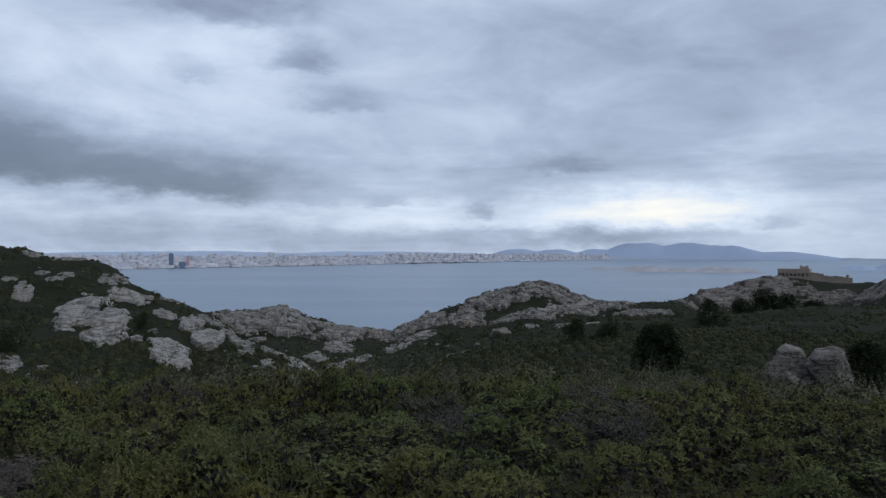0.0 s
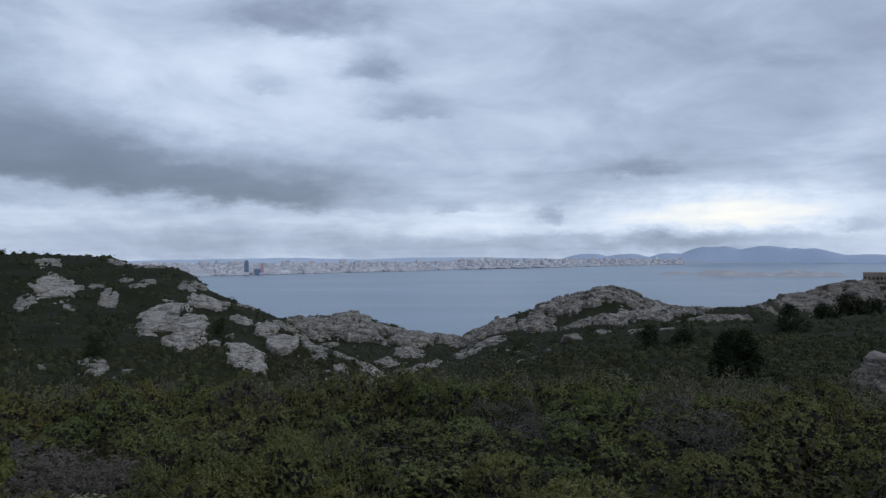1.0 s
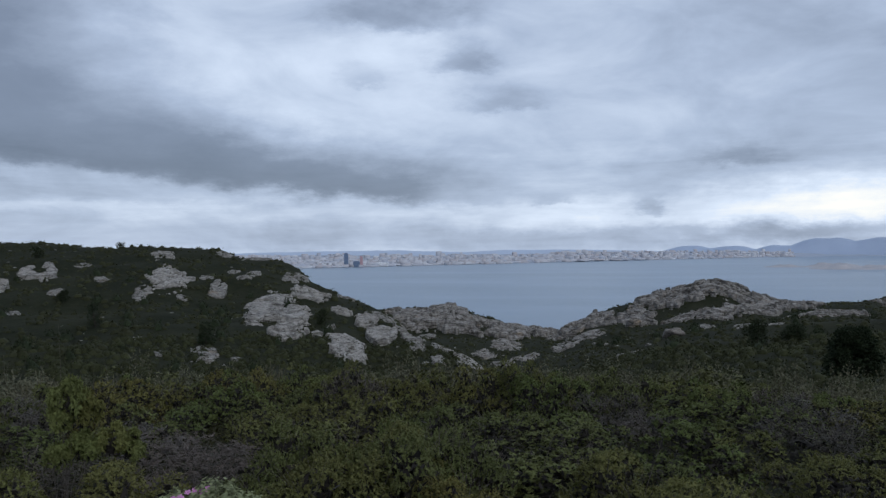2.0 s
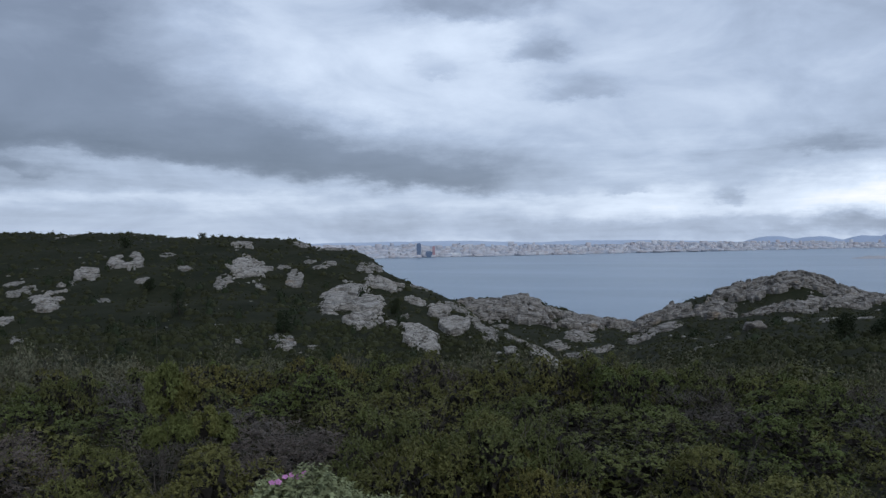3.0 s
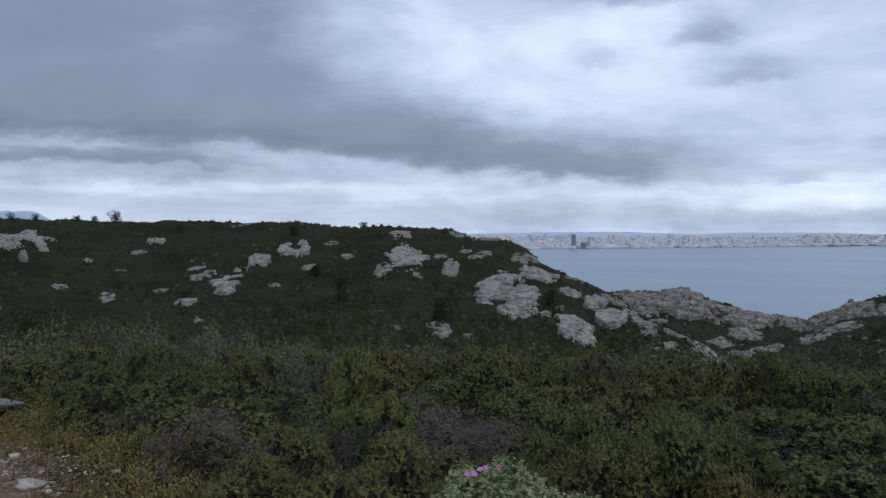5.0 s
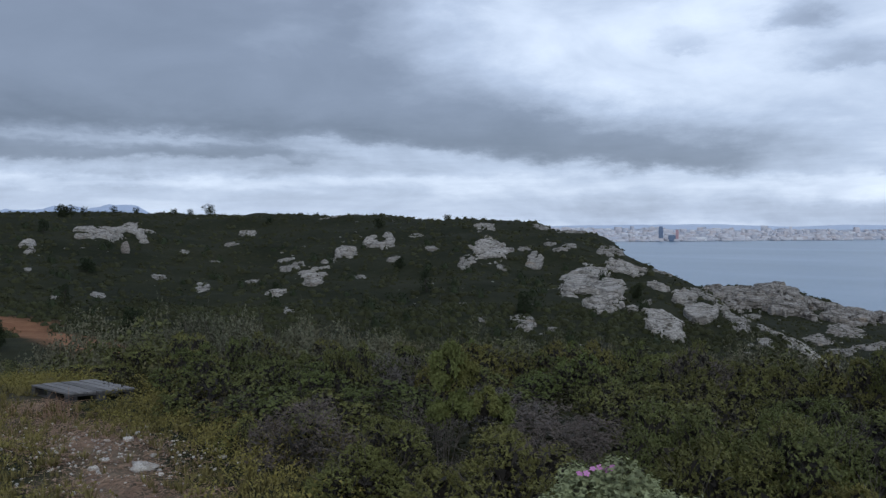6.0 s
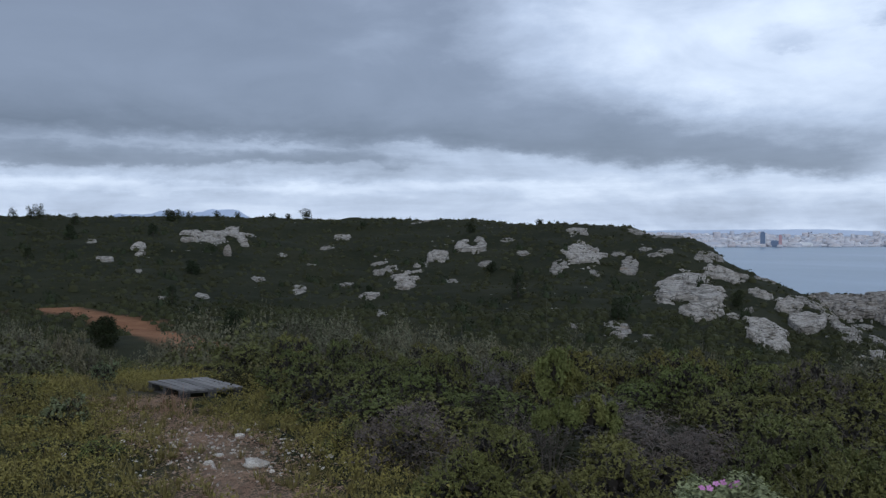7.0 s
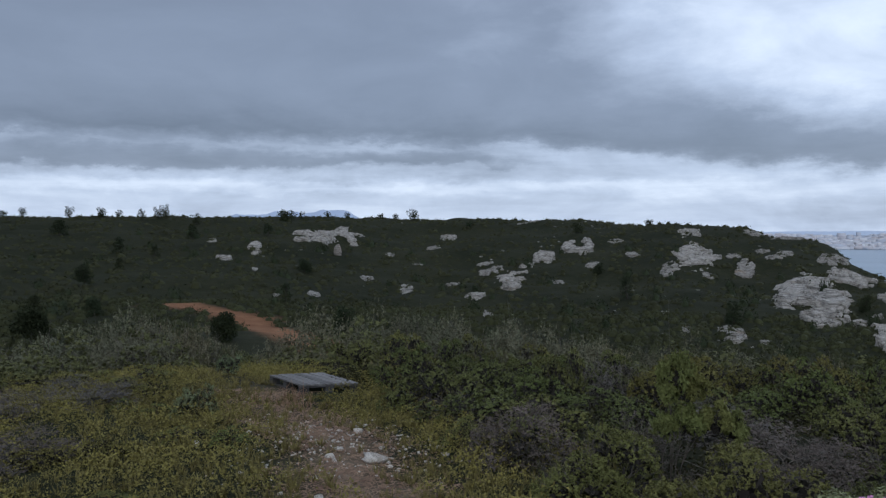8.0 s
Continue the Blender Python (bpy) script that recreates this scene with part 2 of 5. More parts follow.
OLIVE = leaf_material("yellow_green_leaves", (0.010, 0.013, 0.006), (0.160, 0.160, 0.056), (0.25, 0.225, 0.080))
HEATH = leaf_material("heath_leaves", (0.022, 0.020, 0.018), (0.122, 0.111, 0.102), (0.20, 0.175, 0.155))
FRESH = leaf_material("fresh_green_leaves", (0.008, 0.013, 0.006), (0.136, 0.160, 0.057), (0.21, 0.215, 0.078))
LIME = leaf_material("lime_green_leaves", (0.020, 0.026, 0.010), (0.160, 0.178, 0.062))
SAGE = leaf_material("pale_felted_leaves", (0.115, 0.125, 0.06), (0.325, 0.345, 0.19), None, gloss=0.8)
SPURGE = leaf_material("grey_green_leaves", (0.045, 0.060, 0.034), (0.15, 0.185, 0.105), None)
HERB = leaf_material("herb_leaves", (0.088, 0.077, 0.024), (0.250, 0.216, 0.068), (0.32, 0.235, 0.115), leafy=0.14)
GRASS = leaf_material("dry_grass_blades", (0.08, 0.072, 0.028), (0.21, 0.175, 0.07), (0.36, 0.27, 0.16))
PETAL = plain_material("pink_petals", (0.42, 0.15, 0.35), (0.54, 0.25, 0.47), 30.0, 0.7, 0.1, 0.001)
TWIG = plain_material("grey_twigs", (0.06, 0.05, 0.043), (0.165, 0.145, 0.125), 6.0, 0.9, 0.3, 0.004)
WISPY = leaf_material("rosemary_leaves", (0.040, 0.041, 0.027), (0.155, 0.156, 0.105), (0.22, 0.205, 0.15))
STRAW = plain_material("withered_straw", (0.16, 0.085, 0.055), (0.34, 0.23, 0.15), 8.0, 0.9, 0.2, 0.002)
OLD_WOOD = wood_material("silvered_wood", 1.0)
# The same wood at 0.3 brightness: shade under the pallet, painted in.
SHADED_WOOD = wood_material("shaded_dark_wood", 0.3)
BARK = plain_material("dark_bark", (0.018, 0.015, 0.012), (0.05, 0.04, 0.032), 5.0, 0.95, 0.4, 0.01)
# Near-black base colour that paints the shade inside the near shrubs.
INNER_SHADE = plain_material("inner_shade_dark", (0.010, 0.009, 0.007), (0.028, 0.023, 0.018), 8.0, 0.95, 0.3, 0.004)
PINE = leaf_material("pine_needles", (0.012, 0.019, 0.010), (0.034, 0.047, 0.024))


# ---- shared tools ----
def hash01(i, j, k, seed):
    h = (i * 374761393 + j * 668265263 + k * 2147483647 + seed * 1274126177) & 0xFFFFFFFF
    h = ((h ^ (h >> 13)) * 1274126177) & 0xFFFFFFFF
    h = ((h ^ (h >> 16)) * 2246822519) & 0xFFFFFFFF
    return ((h ^ (h >> 15)) & 0xFFFFFF) / float(0xFFFFFF)


def vnoise(p, seed=0):
    """Smooth noise from -1 to 1 at the rows of p."""
    base = np.floor(p).astype(np.int64)
    w = p - base
    w = w * w * (3 - 2 * w)
    out = 0
    for di in (0, 1):
        for dj in (0, 1):
            for dk in (0, 1):
                h = hash01(base[:, 0] + di, base[:, 1] + dj, base[:, 2] + dk, seed)
                out = out + h * (w[:, 0] if di else 1 - w[:, 0]) * (w[:, 1] if dj else 1 - w[:, 1]) * (w[:, 2] if dk else 1 - w[:, 2])
    return out * 2 - 1


def fbm(p, octaves=4, seed=0, gain=0.5):
    total, amp = 0, 1.0
    for o in range(octaves):
        total = total + amp * vnoise(p * 2.03 ** o, seed + o * 17)
        amp *= gain
    return total


def cells(p, seed=0):
    """Distances to the nearest two seeds of a jittered grid, and the nearest seed's own number."""
    base = np.floor(p).astype(np.int64)
    f1, f2 = np.full(len(p), 9.0), np.full(len(p), 9.0)
    own = np.zeros(len(p))
    for di in (-1, 0, 1):
        for dj in (-1, 0, 1):
            for dk in (-1, 0, 1):
                c = base + (di, dj, dk)
                q = c + np.stack([hash01(c[:, 0], c[:, 1], c[:, 2], seed + s) for s in (1, 2, 3)], 1)
                d = np.sqrt(((p - q) ** 2).sum(1))
                n = hash01(c[:, 0], c[:, 1], c[:, 2], seed + 9)
                near = d < f1
                f2 = np.where(near, f1, np.minimum(f2, d))
                own = np.where(near, n, own)
                f1 = np.where(near, d, f1)
    return f1, f2, own


def mesh_of(name, verts, faces, mat, smooth=False):
    """A mesh from arrays of corners and of faces with one number of sides."""
    verts, faces = np.asarray(verts, np.float32), np.asarray(faces, np.int32)
    me = bpy.data.meshes.new(name)
    me.vertices.add(len(verts))
    me.vertices.foreach_set("co", verts.ravel())
    me.loops.add(faces.size)
    me.loops.foreach_set("vertex_index", faces.ravel())
    me.polygons.add(len(faces))
    me.polygons.foreach_set("loop_start", np.arange(0, faces.size, faces.shape[1], dtype=np.int32))
    if smooth:
        me.polygons.foreach_set("use_smooth", np.ones(len(faces), bool))
    me.update(calc_edges=True)
    me.materials.append(mat)
    return me


def part(name, bm, mat, parent=None, label=""):
    """Links a bmesh, or a ready mesh, as one object under its thing."""
    if isinstance(bm, bmesh.types.BMesh):
        me = bpy.data.meshes.new(name)
        bm.to_mesh(me)
        bm.free()
        me.materials.append(mat)
    else:
        me = bm
    ob = new(name, me)
    ob.parent = parent
    if label:
        tagged(ob, label)
    return ob


def box(bm, x, y, z, dx, dy, dz, turn=0.0, bevel=0.0):
    """Adds a box with its base's centre at x, y, z."""
    made = bmesh.ops.create_cube(bm, size=1.0)["verts"]
    bmesh.ops.transform(bm, verts=made, matrix=pose(x, y, z + dz / 2, 0, 0, turn) @ Matrix.Diagonal((dx, dy, dz, 1)))
    if bevel:
        edges = list({e for v in made for e in v.link_edges})
        bmesh.ops.bevel(bm, geom=edges, offset=bevel, segments=2, affect="EDGES", profile=0.6)


# ---- the lie of the land ----
# By bearing: distance and height angle of near slope, hollow, mid slope, crest, back, far crest, far foot.
SECTIONS = {}


def section(bearing, near, *knots):
    SECTIONS[bearing] = (near, knots)


section(-180, -2.6, (20, -9), (40, -7), (70, -5), (120, -3.6), (230, -2.6), (320, -2.2), (420, -6))
section(-60, -2.5, (20, -11), (40, -8.6), (70, -6), (120, -4.2), (230, -3.2), (320, -1.9), (420, -6))
section(-31, -2.6, (20, -11.6), (40, -9), (70, -6.2), (120, -4.3), (260, -3.6), (330, -1.85), (420, -6))
section(-27.7, -2.6, (20, -11.8), (40, -9), (70, -6.4), (120, -4.4), (310, -3.8), (395, -2.25), (470, -6))
section(-23, -2.6, (20, -12), (40, -9), (70, -6.6), (120, -4.7), (310, -3.95), (385, -1.95), (460, -6))
section(-19, -2.6, (20, -12), (40, -9), (70, -6.9), (120, -5), (300, -4.15), (370, -2.9), (450, -7))
section(-15.6, -2.6, (20, -12), (40, -9.2), (70, -7.1), (120, -5.2), (180, -4.4), (260, -3.95), (340, -8))
section(-11, -2.6, (20, -12), (40, -9.4), (70, -7.3), (120, -5.6), (180, -4.9), (240, -3.75), (310, -9))
section(-7, -2.6, (20, -12), (40, -9.4), (70, -7.5), (120, -5.9), (175, -5.2), (235, -2.75), (310, -9))
section(-3, -2.6, (20, -12), (40, -9.8), (70, -8), (120, -6.6), (170, -6), (235, -3.6), (300, -9))
section(1.5, -2.6, (20, -12), (40, -10.8), (70, -9.5), (110, -7.8), (160, -6.8), (240, -5.15), (300, -9))
section(4, -2.6, (20, -12), (40, -11.5), (70, -10.5), (105, -9), (160, -7.6), (245, -6.1), (310, -9))
section(7.6, -2.6, (20, -12), (40, -12), (65, -11), (90, -9.8), (150, -7.9), (250, -5.6), (310, -9))
section(11, -2.6, (20, -12), (45, -12), (65, -10.5), (85, -8.2), (140, -8.5), (255, -4.65), (320, -9))
section(14.8, -2.6, (20, -12), (50, -11.8), (72, -9.3), (100, -6.3), (150, -8), (260, -4.35), (320, -9))
section(17, -2.6, (20, -12), (55, -11.5), (80, -8.5), (120, -4.4), (170, -7.7), (265, -4.55), (330, -9))
section(20.3, -2.55, (20, -12), (58, -11), (95, -6), (140, -2.9), (195, -7.5), (280, -6), (350, -10))
section(24, -2.5, (20, -12), (60, -10.5), (105, -5.2), (160, -1.12), (215, -6), (300, -7), (380, -11))
section(28.5, -2.5, (20, -12), (60, -10.2), (110, -4.9), (180, -0.15), (240, -4), (310, -6.5), (400, -10))
section(32, -2.5, (20, -12), (60, -10), (110, -4.7), (190, 0.16), (250, -2.5), (320, -5), (420, -9))
section(40, -2.5, (20, -12), (60, -10), (110, -5), (215, 0.42), (270, -0.5), (330, -2), (420, -6))
section(51, -2.3, (20, -11.5), (60, -9.5), (120, -4.5), (240, 0.6), (290, 0.2), (340, -1), (430, -4))
section(64, -2.12, (20, -10.5), (45, -8.8), (80, -5.8), (250, 0.65), (300, 0.4), (350, -0.3), (430, -3))
section(78, -2.12, (20, -10), (45, -8), (80, -5.5), (260, 0.6), (300, 0.3), (350, -0.2), (430, -3))
section(100, -2.2, (20, -9.6), (45, -7.6), (80, -5), (260, 0.6), (300, 0.3), (350, -0.2), (430, -3))
section(180, -2.6, (20, -9), (40, -7), (70, -5), (120, -3.6), (230, -2.6), (320, -2.2), (420, -6))


def steady_slopes(x, y):
    """Slopes of a curve through the columns of x, y that never overshoots."""
    h = np.diff(x, axis=-1)
    d = np.diff(y, axis=-1) / h
    w1, w2 = 2 * h[..., 1:] + h[..., :-1], h[..., 1:] + 2 * h[..., :-1]
    same = d[..., 1:] * d[..., :-1] > 0
    a, b = np.where(same, d[..., :-1], 1.0), np.where(same, d[..., 1:], 1.0)
    m = np.where(same, (w1 + w2) / (w1 / a + w2 / b), 0.0)
    return np.concatenate([d[..., :1], m, d[..., -1:]], -1)


def curve_at(x, y, q):
    """The curve of each row of x, y at that row's q."""
    m = steady_slopes(x, y)
    i = np.clip((x <= q[:, None]).sum(1) - 1, 0, x.shape[1] - 2)
    n = np.arange(len(q))
    h = x[n, i + 1] - x[n, i]
    t = np.clip((q - x[n, i]) / h, 0, 1)
    return ((1 + 2 * t) * (1 - t) ** 2 * y[n, i] + t * (1 - t) ** 2 * h * m[n, i]
            + t * t * (3 - 2 * t) * y[n, i + 1] + t * t * (t - 1) * h * m[n, i + 1])


BEARINGS = np.array(sorted(SECTIONS), float)
KNOT_R = np.array([[0, 6, 12] + [k[0] for k in SECTIONS[b][1]] + [620, 1200] for b in BEARINGS], float)
KNOT_Z = np.array([[-1.6, -1.78, SECTIONS[b][0]] + [k[0] * math.tan(radians(k[1])) for k in SECTIONS[b][1]] + [-75, -90] for b in BEARINGS])


def height(x, y, rough=True):
    """The ground's height at arrays of places."""
    x, y = np.asarray(x, float), np.asarray(y, float)
    r = np.hypot(x, y)
    b = np.degrees(np.arctan2(-x, y))
    kr = np.empty((len(b), KNOT_R.shape[1]))
    kz = np.empty_like(kr)
    span = np.repeat(BEARINGS[None], len(b), 0)
    for c in range(kr.shape[1]):
        kr[:, c] = curve_at(span, np.repeat(KNOT_R[None, :, c], len(b), 0), b)
        kz[:, c] = curve_at(span, np.repeat(KNOT_Z[None, :, c], len(b), 0), b)
    z = curve_at(kr, kz, np.minimum(r, 1199))
    if rough:
        p = np.stack([x, y, np.zeros_like(x)], 1)
        z = z + 0.035 * fbm(p * 0.9, 3, 5) * np.clip(r / 4, 0, 1)
        z = z + fbm(p * 0.08, 4, 11) * np.clip((r - 14) / 120, 0, 1) * 0.9
    return z + EYE


def ground_z(x, y):
    return float(height([x], [y])[0])


# ---- end of the land ----
# ---- ground, sea and far coast ----
def spot(bearing, r):
    """The place at a bearing (degrees west of the first view) and a distance."""
    return -r * math.sin(radians(bearing)), r * math.cos(radians(bearing))


def line_gap(x, y, stops):
    """Distance from places to a line through the stops."""
    best = np.full(len(x), 1e9)
    for (ax, ay), (bx, by) in zip(stops, stops[1:]):
        dx, dy = bx - ax, by - ay
        t = np.clip(((x - ax) * dx + (y - ay) * dy) / (dx * dx + dy * dy), 0, 1)
        best = np.minimum(best, np.hypot(x - ax - t * dx, y - ay - t * dy))
    return best


FOOTPATH = [(-1.6, 0.9), (-3.2, 2.0), (-4.9, 2.85), (-6.05, 3.4), (-7.0, 3.7), (-8.4, 4.05), (-9.9, 4.3), (-13.5, 5.6), (-19.5, 10.3)]
CLAY_TRACK = [spot(57.6, 52), spot(59.6, 57.5), spot(62, 65), spot(64.3, 74), spot(66.6, 80), spot(69, 85)]


def build_ground():
    bearings = np.concatenate([np.arange(-180, -42, 3.0), np.arange(-42, 96, 0.33), np.arange(96, 180, 3.0)])
    rings = np.concatenate([[0.0], np.arange(0.6, 14, 0.42), np.geomspace(14, 60, 50)[1:], np.geomspace(60, 470, 105)[1:], [520, 580, 650, 800]])
    b, r = np.meshgrid(np.radians(bearings), rings, indexing="ij")
    x, y = (-r * np.sin(b)).ravel(), (r * np.cos(b)).ravel()
    nb, nr = len(bearings), len(rings)
    z = height(x, y)
    i, j = np.meshgrid(np.arange(nb), np.arange(nr - 1), indexing="ij")
    k = (i + 1) % nb
    faces = np.stack([i * nr + j, k * nr + j, k * nr + j + 1, i * nr + j + 1], -1).reshape(-1, 4)[:, ::-1]
    me = mesh_of("ground", np.stack([x, y, z], 1), faces, SOIL, True)
    p = np.stack([x, y, np.zeros_like(x)], 1)
    gap = line_gap(x, y, FOOTPATH)
    foot = np.clip(0.12 + 0.85 * np.exp(-((x + 5.8) ** 2 + (y - 3.3) ** 2) / 1.8) + 0.45 * fbm(p * 2.2, 3, 13), 0, 1) * np.clip(1.35 - gap / (0.42 + 0.2 * fbm(p * 1.1, 3, 3)), 0, 1)
    clay = np.clip(1.6 - line_gap(x, y, CLAY_TRACK) / (2.3 + 1.0 * fbm(p * 0.2, 3, 8)), 0, 1)
    for name, data in (("footpath", foot), ("clay", clay)):
        layer = me.attributes.new(name, "FLOAT", "POINT")
        layer.data.foreach_set("value", data.astype(np.float32))
    ob = new("ground", me)
    tagged(ob, "dark stony scrubland soil with a trodden path and orange clay track", "ground", kind="structure")


def build_sea():
    bm = bmesh.new()
    rings = []
    for r in (300, 700, 1300, 2200, 3400, 4900):
        rings.append([bm.verts.new((r * math.cos(a), r * math.sin(a), 0)) for a in np.linspace(0, 2 * math.pi, 97)[:-1]])
    for inner, outer in zip(rings, rings[1:]):
        for i in range(96):
            bm.faces.new((inner[i], outer[i], outer[(i + 1) % 96], inner[(i + 1) % 96]))
    bm.faces.new(rings[0])
    ob = part("water", bm, SEA)
    tagged(ob, "calm slate-blue sea under an overcast sky", "sea", kind="structure")


COAST_B = np.array([-34, -20, -14, -9, -3, 7.6, 15, 23, 32, 60])
COAST_R = np.array([4600, 4500, 4300, 4000, 3480, 2900, 2620, 2450, 2300, 2300.0])


def coast_r(b):
    return np.interp(b, COAST_B, COAST_R) + 25 * np.sin(b * 2.1) + 18 * np.sin(b * 5.3 + 1)


def coast_z(b, r):
    """The far shore's land: flat quays, then low hills, with one steep hill that bears a church."""
    inland = np.clip((r - coast_r(b)) / 700, 0, 1)
    p = np.stack([b * 0.45, r / 600, np.zeros_like(b)], 1)
    z = 2.2 + 26 * inland ** 1.2 + inland * 9 * fbm(p, 3, 21)
    hill = np.exp(-((b - 1.6) / 1.1) ** 2) + 0.7 * np.exp(-((b + 0.9) / 1.2) ** 2)
    return z + hill * 22 * np.exp(-((r - coast_r(b) - 260) / 170) ** 2)


def build_coast():
    b, k = np.meshgrid(np.arange(-34, 60, 0.4), np.linspace(0, 1, 14), indexing="ij")
    n, m = b.shape
    b, k = b.ravel(), k.ravel()
    r = coast_r(b) + k * 900 * np.clip((4780 - coast_r(b)) / 900, 0.05, 1)
    z = np.where(k == 0, -2.0, coast_z(b, r))
    a = np.radians(b)
    i, j = np.meshgrid(np.arange(n - 1), np.arange(m - 1), indexing="ij")
    faces = np.stack([i * m + j, (i + 1) * m + j, (i + 1) * m + j + 1, i * m + j + 1], -1).reshape(-1, 4)[:, ::-1]
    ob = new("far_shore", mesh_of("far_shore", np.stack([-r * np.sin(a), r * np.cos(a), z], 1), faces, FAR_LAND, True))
    tagged(ob, "hazy low coastline across the bay", "coast", kind="structure")


def build_town():
    rng = np.random.default_rng(4)
    n = 2600
    b = rng.uniform(-12, 31, n)
    k = rng.random(n) ** 1.3
    r = coast_r(b) + 18 + k * 640
    r = np.minimum(r, 4750)
    z = coast_z(b, r) - 2
    tall = rng.uniform(6, 12, n) * np.where(rng.random(n) < 0.07, 1.9, 1.0)
    wide, deep = rng.uniform(8, 26, n), rng.uniform(8, 16, n)
    dock = k < 0.05
    wide, tall = np.where(dock, wide * 2.2, wide), np.where(dock, tall * 0.6, tall)
    turn = np.radians(b) + rng.normal(0, 0.3, n)
    unit = np.array([(-.5, -.5, 0), (.5, -.5, 0), (.5, .5, 0), (-.5, .5, 0), (-.5, -.5, 1), (.5, -.5, 1), (.5, .5, 1), (-.5, .5, 1), (-.5, 0, 1.22), (.5, 0, 1.22)])
    quads = np.array([(0, 1, 5, 4), (1, 2, 6, 5), (2, 3, 7, 6), (3, 0, 4, 7), (4, 5, 9, 8), (6, 7, 8, 9)])
    v = unit[None] * np.stack([wide, deep, tall], 1)[:, None]
    flat = rng.random(n) < 0.6
    v[flat, 8:, 2] = tall[flat, None] * 1.01
    c, s = np.cos(turn)[:, None], np.sin(turn)[:, None]
    a = np.radians(b)
    out = np.stack([v[..., 0] * c - v[..., 1] * s - (r * np.sin(a))[:, None], v[..., 0] * s + v[..., 1] * c + (r * np.cos(a))[:, None], v[..., 2] + z[:, None]], -1)
    faces = (quads[None] + (np.arange(n) * 10)[:, None, None]).reshape(-1, 4)
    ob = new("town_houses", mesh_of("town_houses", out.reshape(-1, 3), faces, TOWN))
    tagged(ob, "dense cream and terracotta town houses along the shore, paled by painted haze", "town", kind="stuff")


def far_block(name, bearing, r, wide, deep, tall, mat, label, category, extra=None):
    """A single large building of the far town, with a cap storey and a base."""
    x, y = spot(bearing, r)
    z = float(coast_z(np.array([bearing]), np.array([r]))[0]) - 2
    root = tagged(new(name), label, category)
    root.matrix_world = pose(x, y, z, 0, 0, bearing)
    bm = bmesh.new()
    box(bm, 0, 0, 0, wide, deep, tall, 0, 0.4)
    part("wall", bm, mat, root)
    bm = bmesh.new()
    box(bm, 0, 0, tall, wide * 0.7, deep * 0.7, tall * 0.05 + 0.6)
    part("roof", bm, mat, root)
    if extra:
        extra(root)
    return root


def far_material(name, colours, scale=0.02):
    mat, net, shader = material(name, 0.95)
    own = net.add("ShaderNodeNewGeometry").outputs["Random Per Island"]
    k = net.math("ADD", net.math("MULTIPLY", own, 0.8), net.math("MULTIPLY", net.noise(where(net), scale, 4.0), 0.2))
    net.link(net.ramp(k, [(0.1 + 0.8 * i / max(1, len(colours) - 1), c) for i, c in enumerate(colours)]), shader.inputs["Base Color"])
    return mat


# Aerial haze is painted into shore and town: paled, blue-grey base colours.
FAR_LAND = plain_material("haze_tinted_land", (0.30, 0.35, 0.43), (0.37, 0.41, 0.49), 0.01, 0.95, 0.2, 1.0)
TOWN = far_material("haze_tinted_town_walls", [(0.42, 0.46, 0.54), (0.47, 0.49, 0.55), (0.50, 0.47, 0.49), (0.55, 0.57, 0.62), (0.50, 0.50, 0.54), (0.64, 0.66, 0.70)])
GLASS_TOWER = plain_material("blue_glass_front", (0.12, 0.17, 0.26), (0.15, 0.21, 0.31), 0.2, 0.4, 0.1, 0.1)
RED_STEEL = plain_material("red_painted_front", (0.44, 0.28, 0.31), (0.50, 0.33, 0.35), 0.2, 0.6, 0.1, 0.1)
WHITE_HULL = plain_material("white_paint", (0.66, 0.68, 0.70), (0.76, 0.78, 0.80), 0.1, 0.6, 0.1, 0.1)
# Hills and mountains get their blue from distance haze mixed into the base colour.
HILLS = plain_material("haze_tinted_hills", (0.43, 0.51, 0.64), (0.46, 0.54, 0.67), 0.004, 1.0, 0.2, 3.0)
MOUNTAIN = plain_material("haze_tinted_mountain", (0.36, 0.44, 0.58), (0.40, 0.48, 0.62), 0.004, 1.0, 0.2, 3.0)
ISLAND_ROCK = plain_material("pale_island_rock", (0.33, 0.34, 0.38), (0.50, 0.47, 0.47), 0.03, 0.95, 0.5, 1.0)


def ridge(name, west, east, r, crest, seed, mat, label, category="mountain", deep=220.0, foot=-2.0, rough=0.1):
    """A far ridge between two bearings; crest(k) gives its height along k from 0 to 1."""
    n, m = 90, 12
    k, d = np.meshgrid(np.linspace(0, 1, n), np.linspace(-1, 1, m), indexing="ij")
    k, d = k.ravel(), d.ravel()
    a = np.radians(west + (east - west) * k)
    rr = r + d * deep
    p = np.stack([k * 14, d * 2, np.zeros_like(k)], 1)
    top = crest(k)
    z = foot + (top - foot) * (1 - np.abs(d)) ** 0.8 * (1 + rough * fbm(p, 4, seed))
    i, j = np.meshgrid(np.arange(n - 1), np.arange(m - 1), indexing="ij")
    faces = np.stack([i * m + j, i * m + j + 1, (i + 1) * m + j + 1, (i + 1) * m + j], -1).reshape(-1, 4)
    ob = new(name, mesh_of(name, np.stack([-rr * np.sin(a), rr * np.cos(a), z], 1), faces, mat, True))
    return tagged(ob, label, category, kind="structure" if category == "mountain" else "")


def humps(*parts):
    return lambda k: np.max([h * np.exp(-np.abs((k - c) / w) ** 2.5) for c, w, h in parts], axis=0)


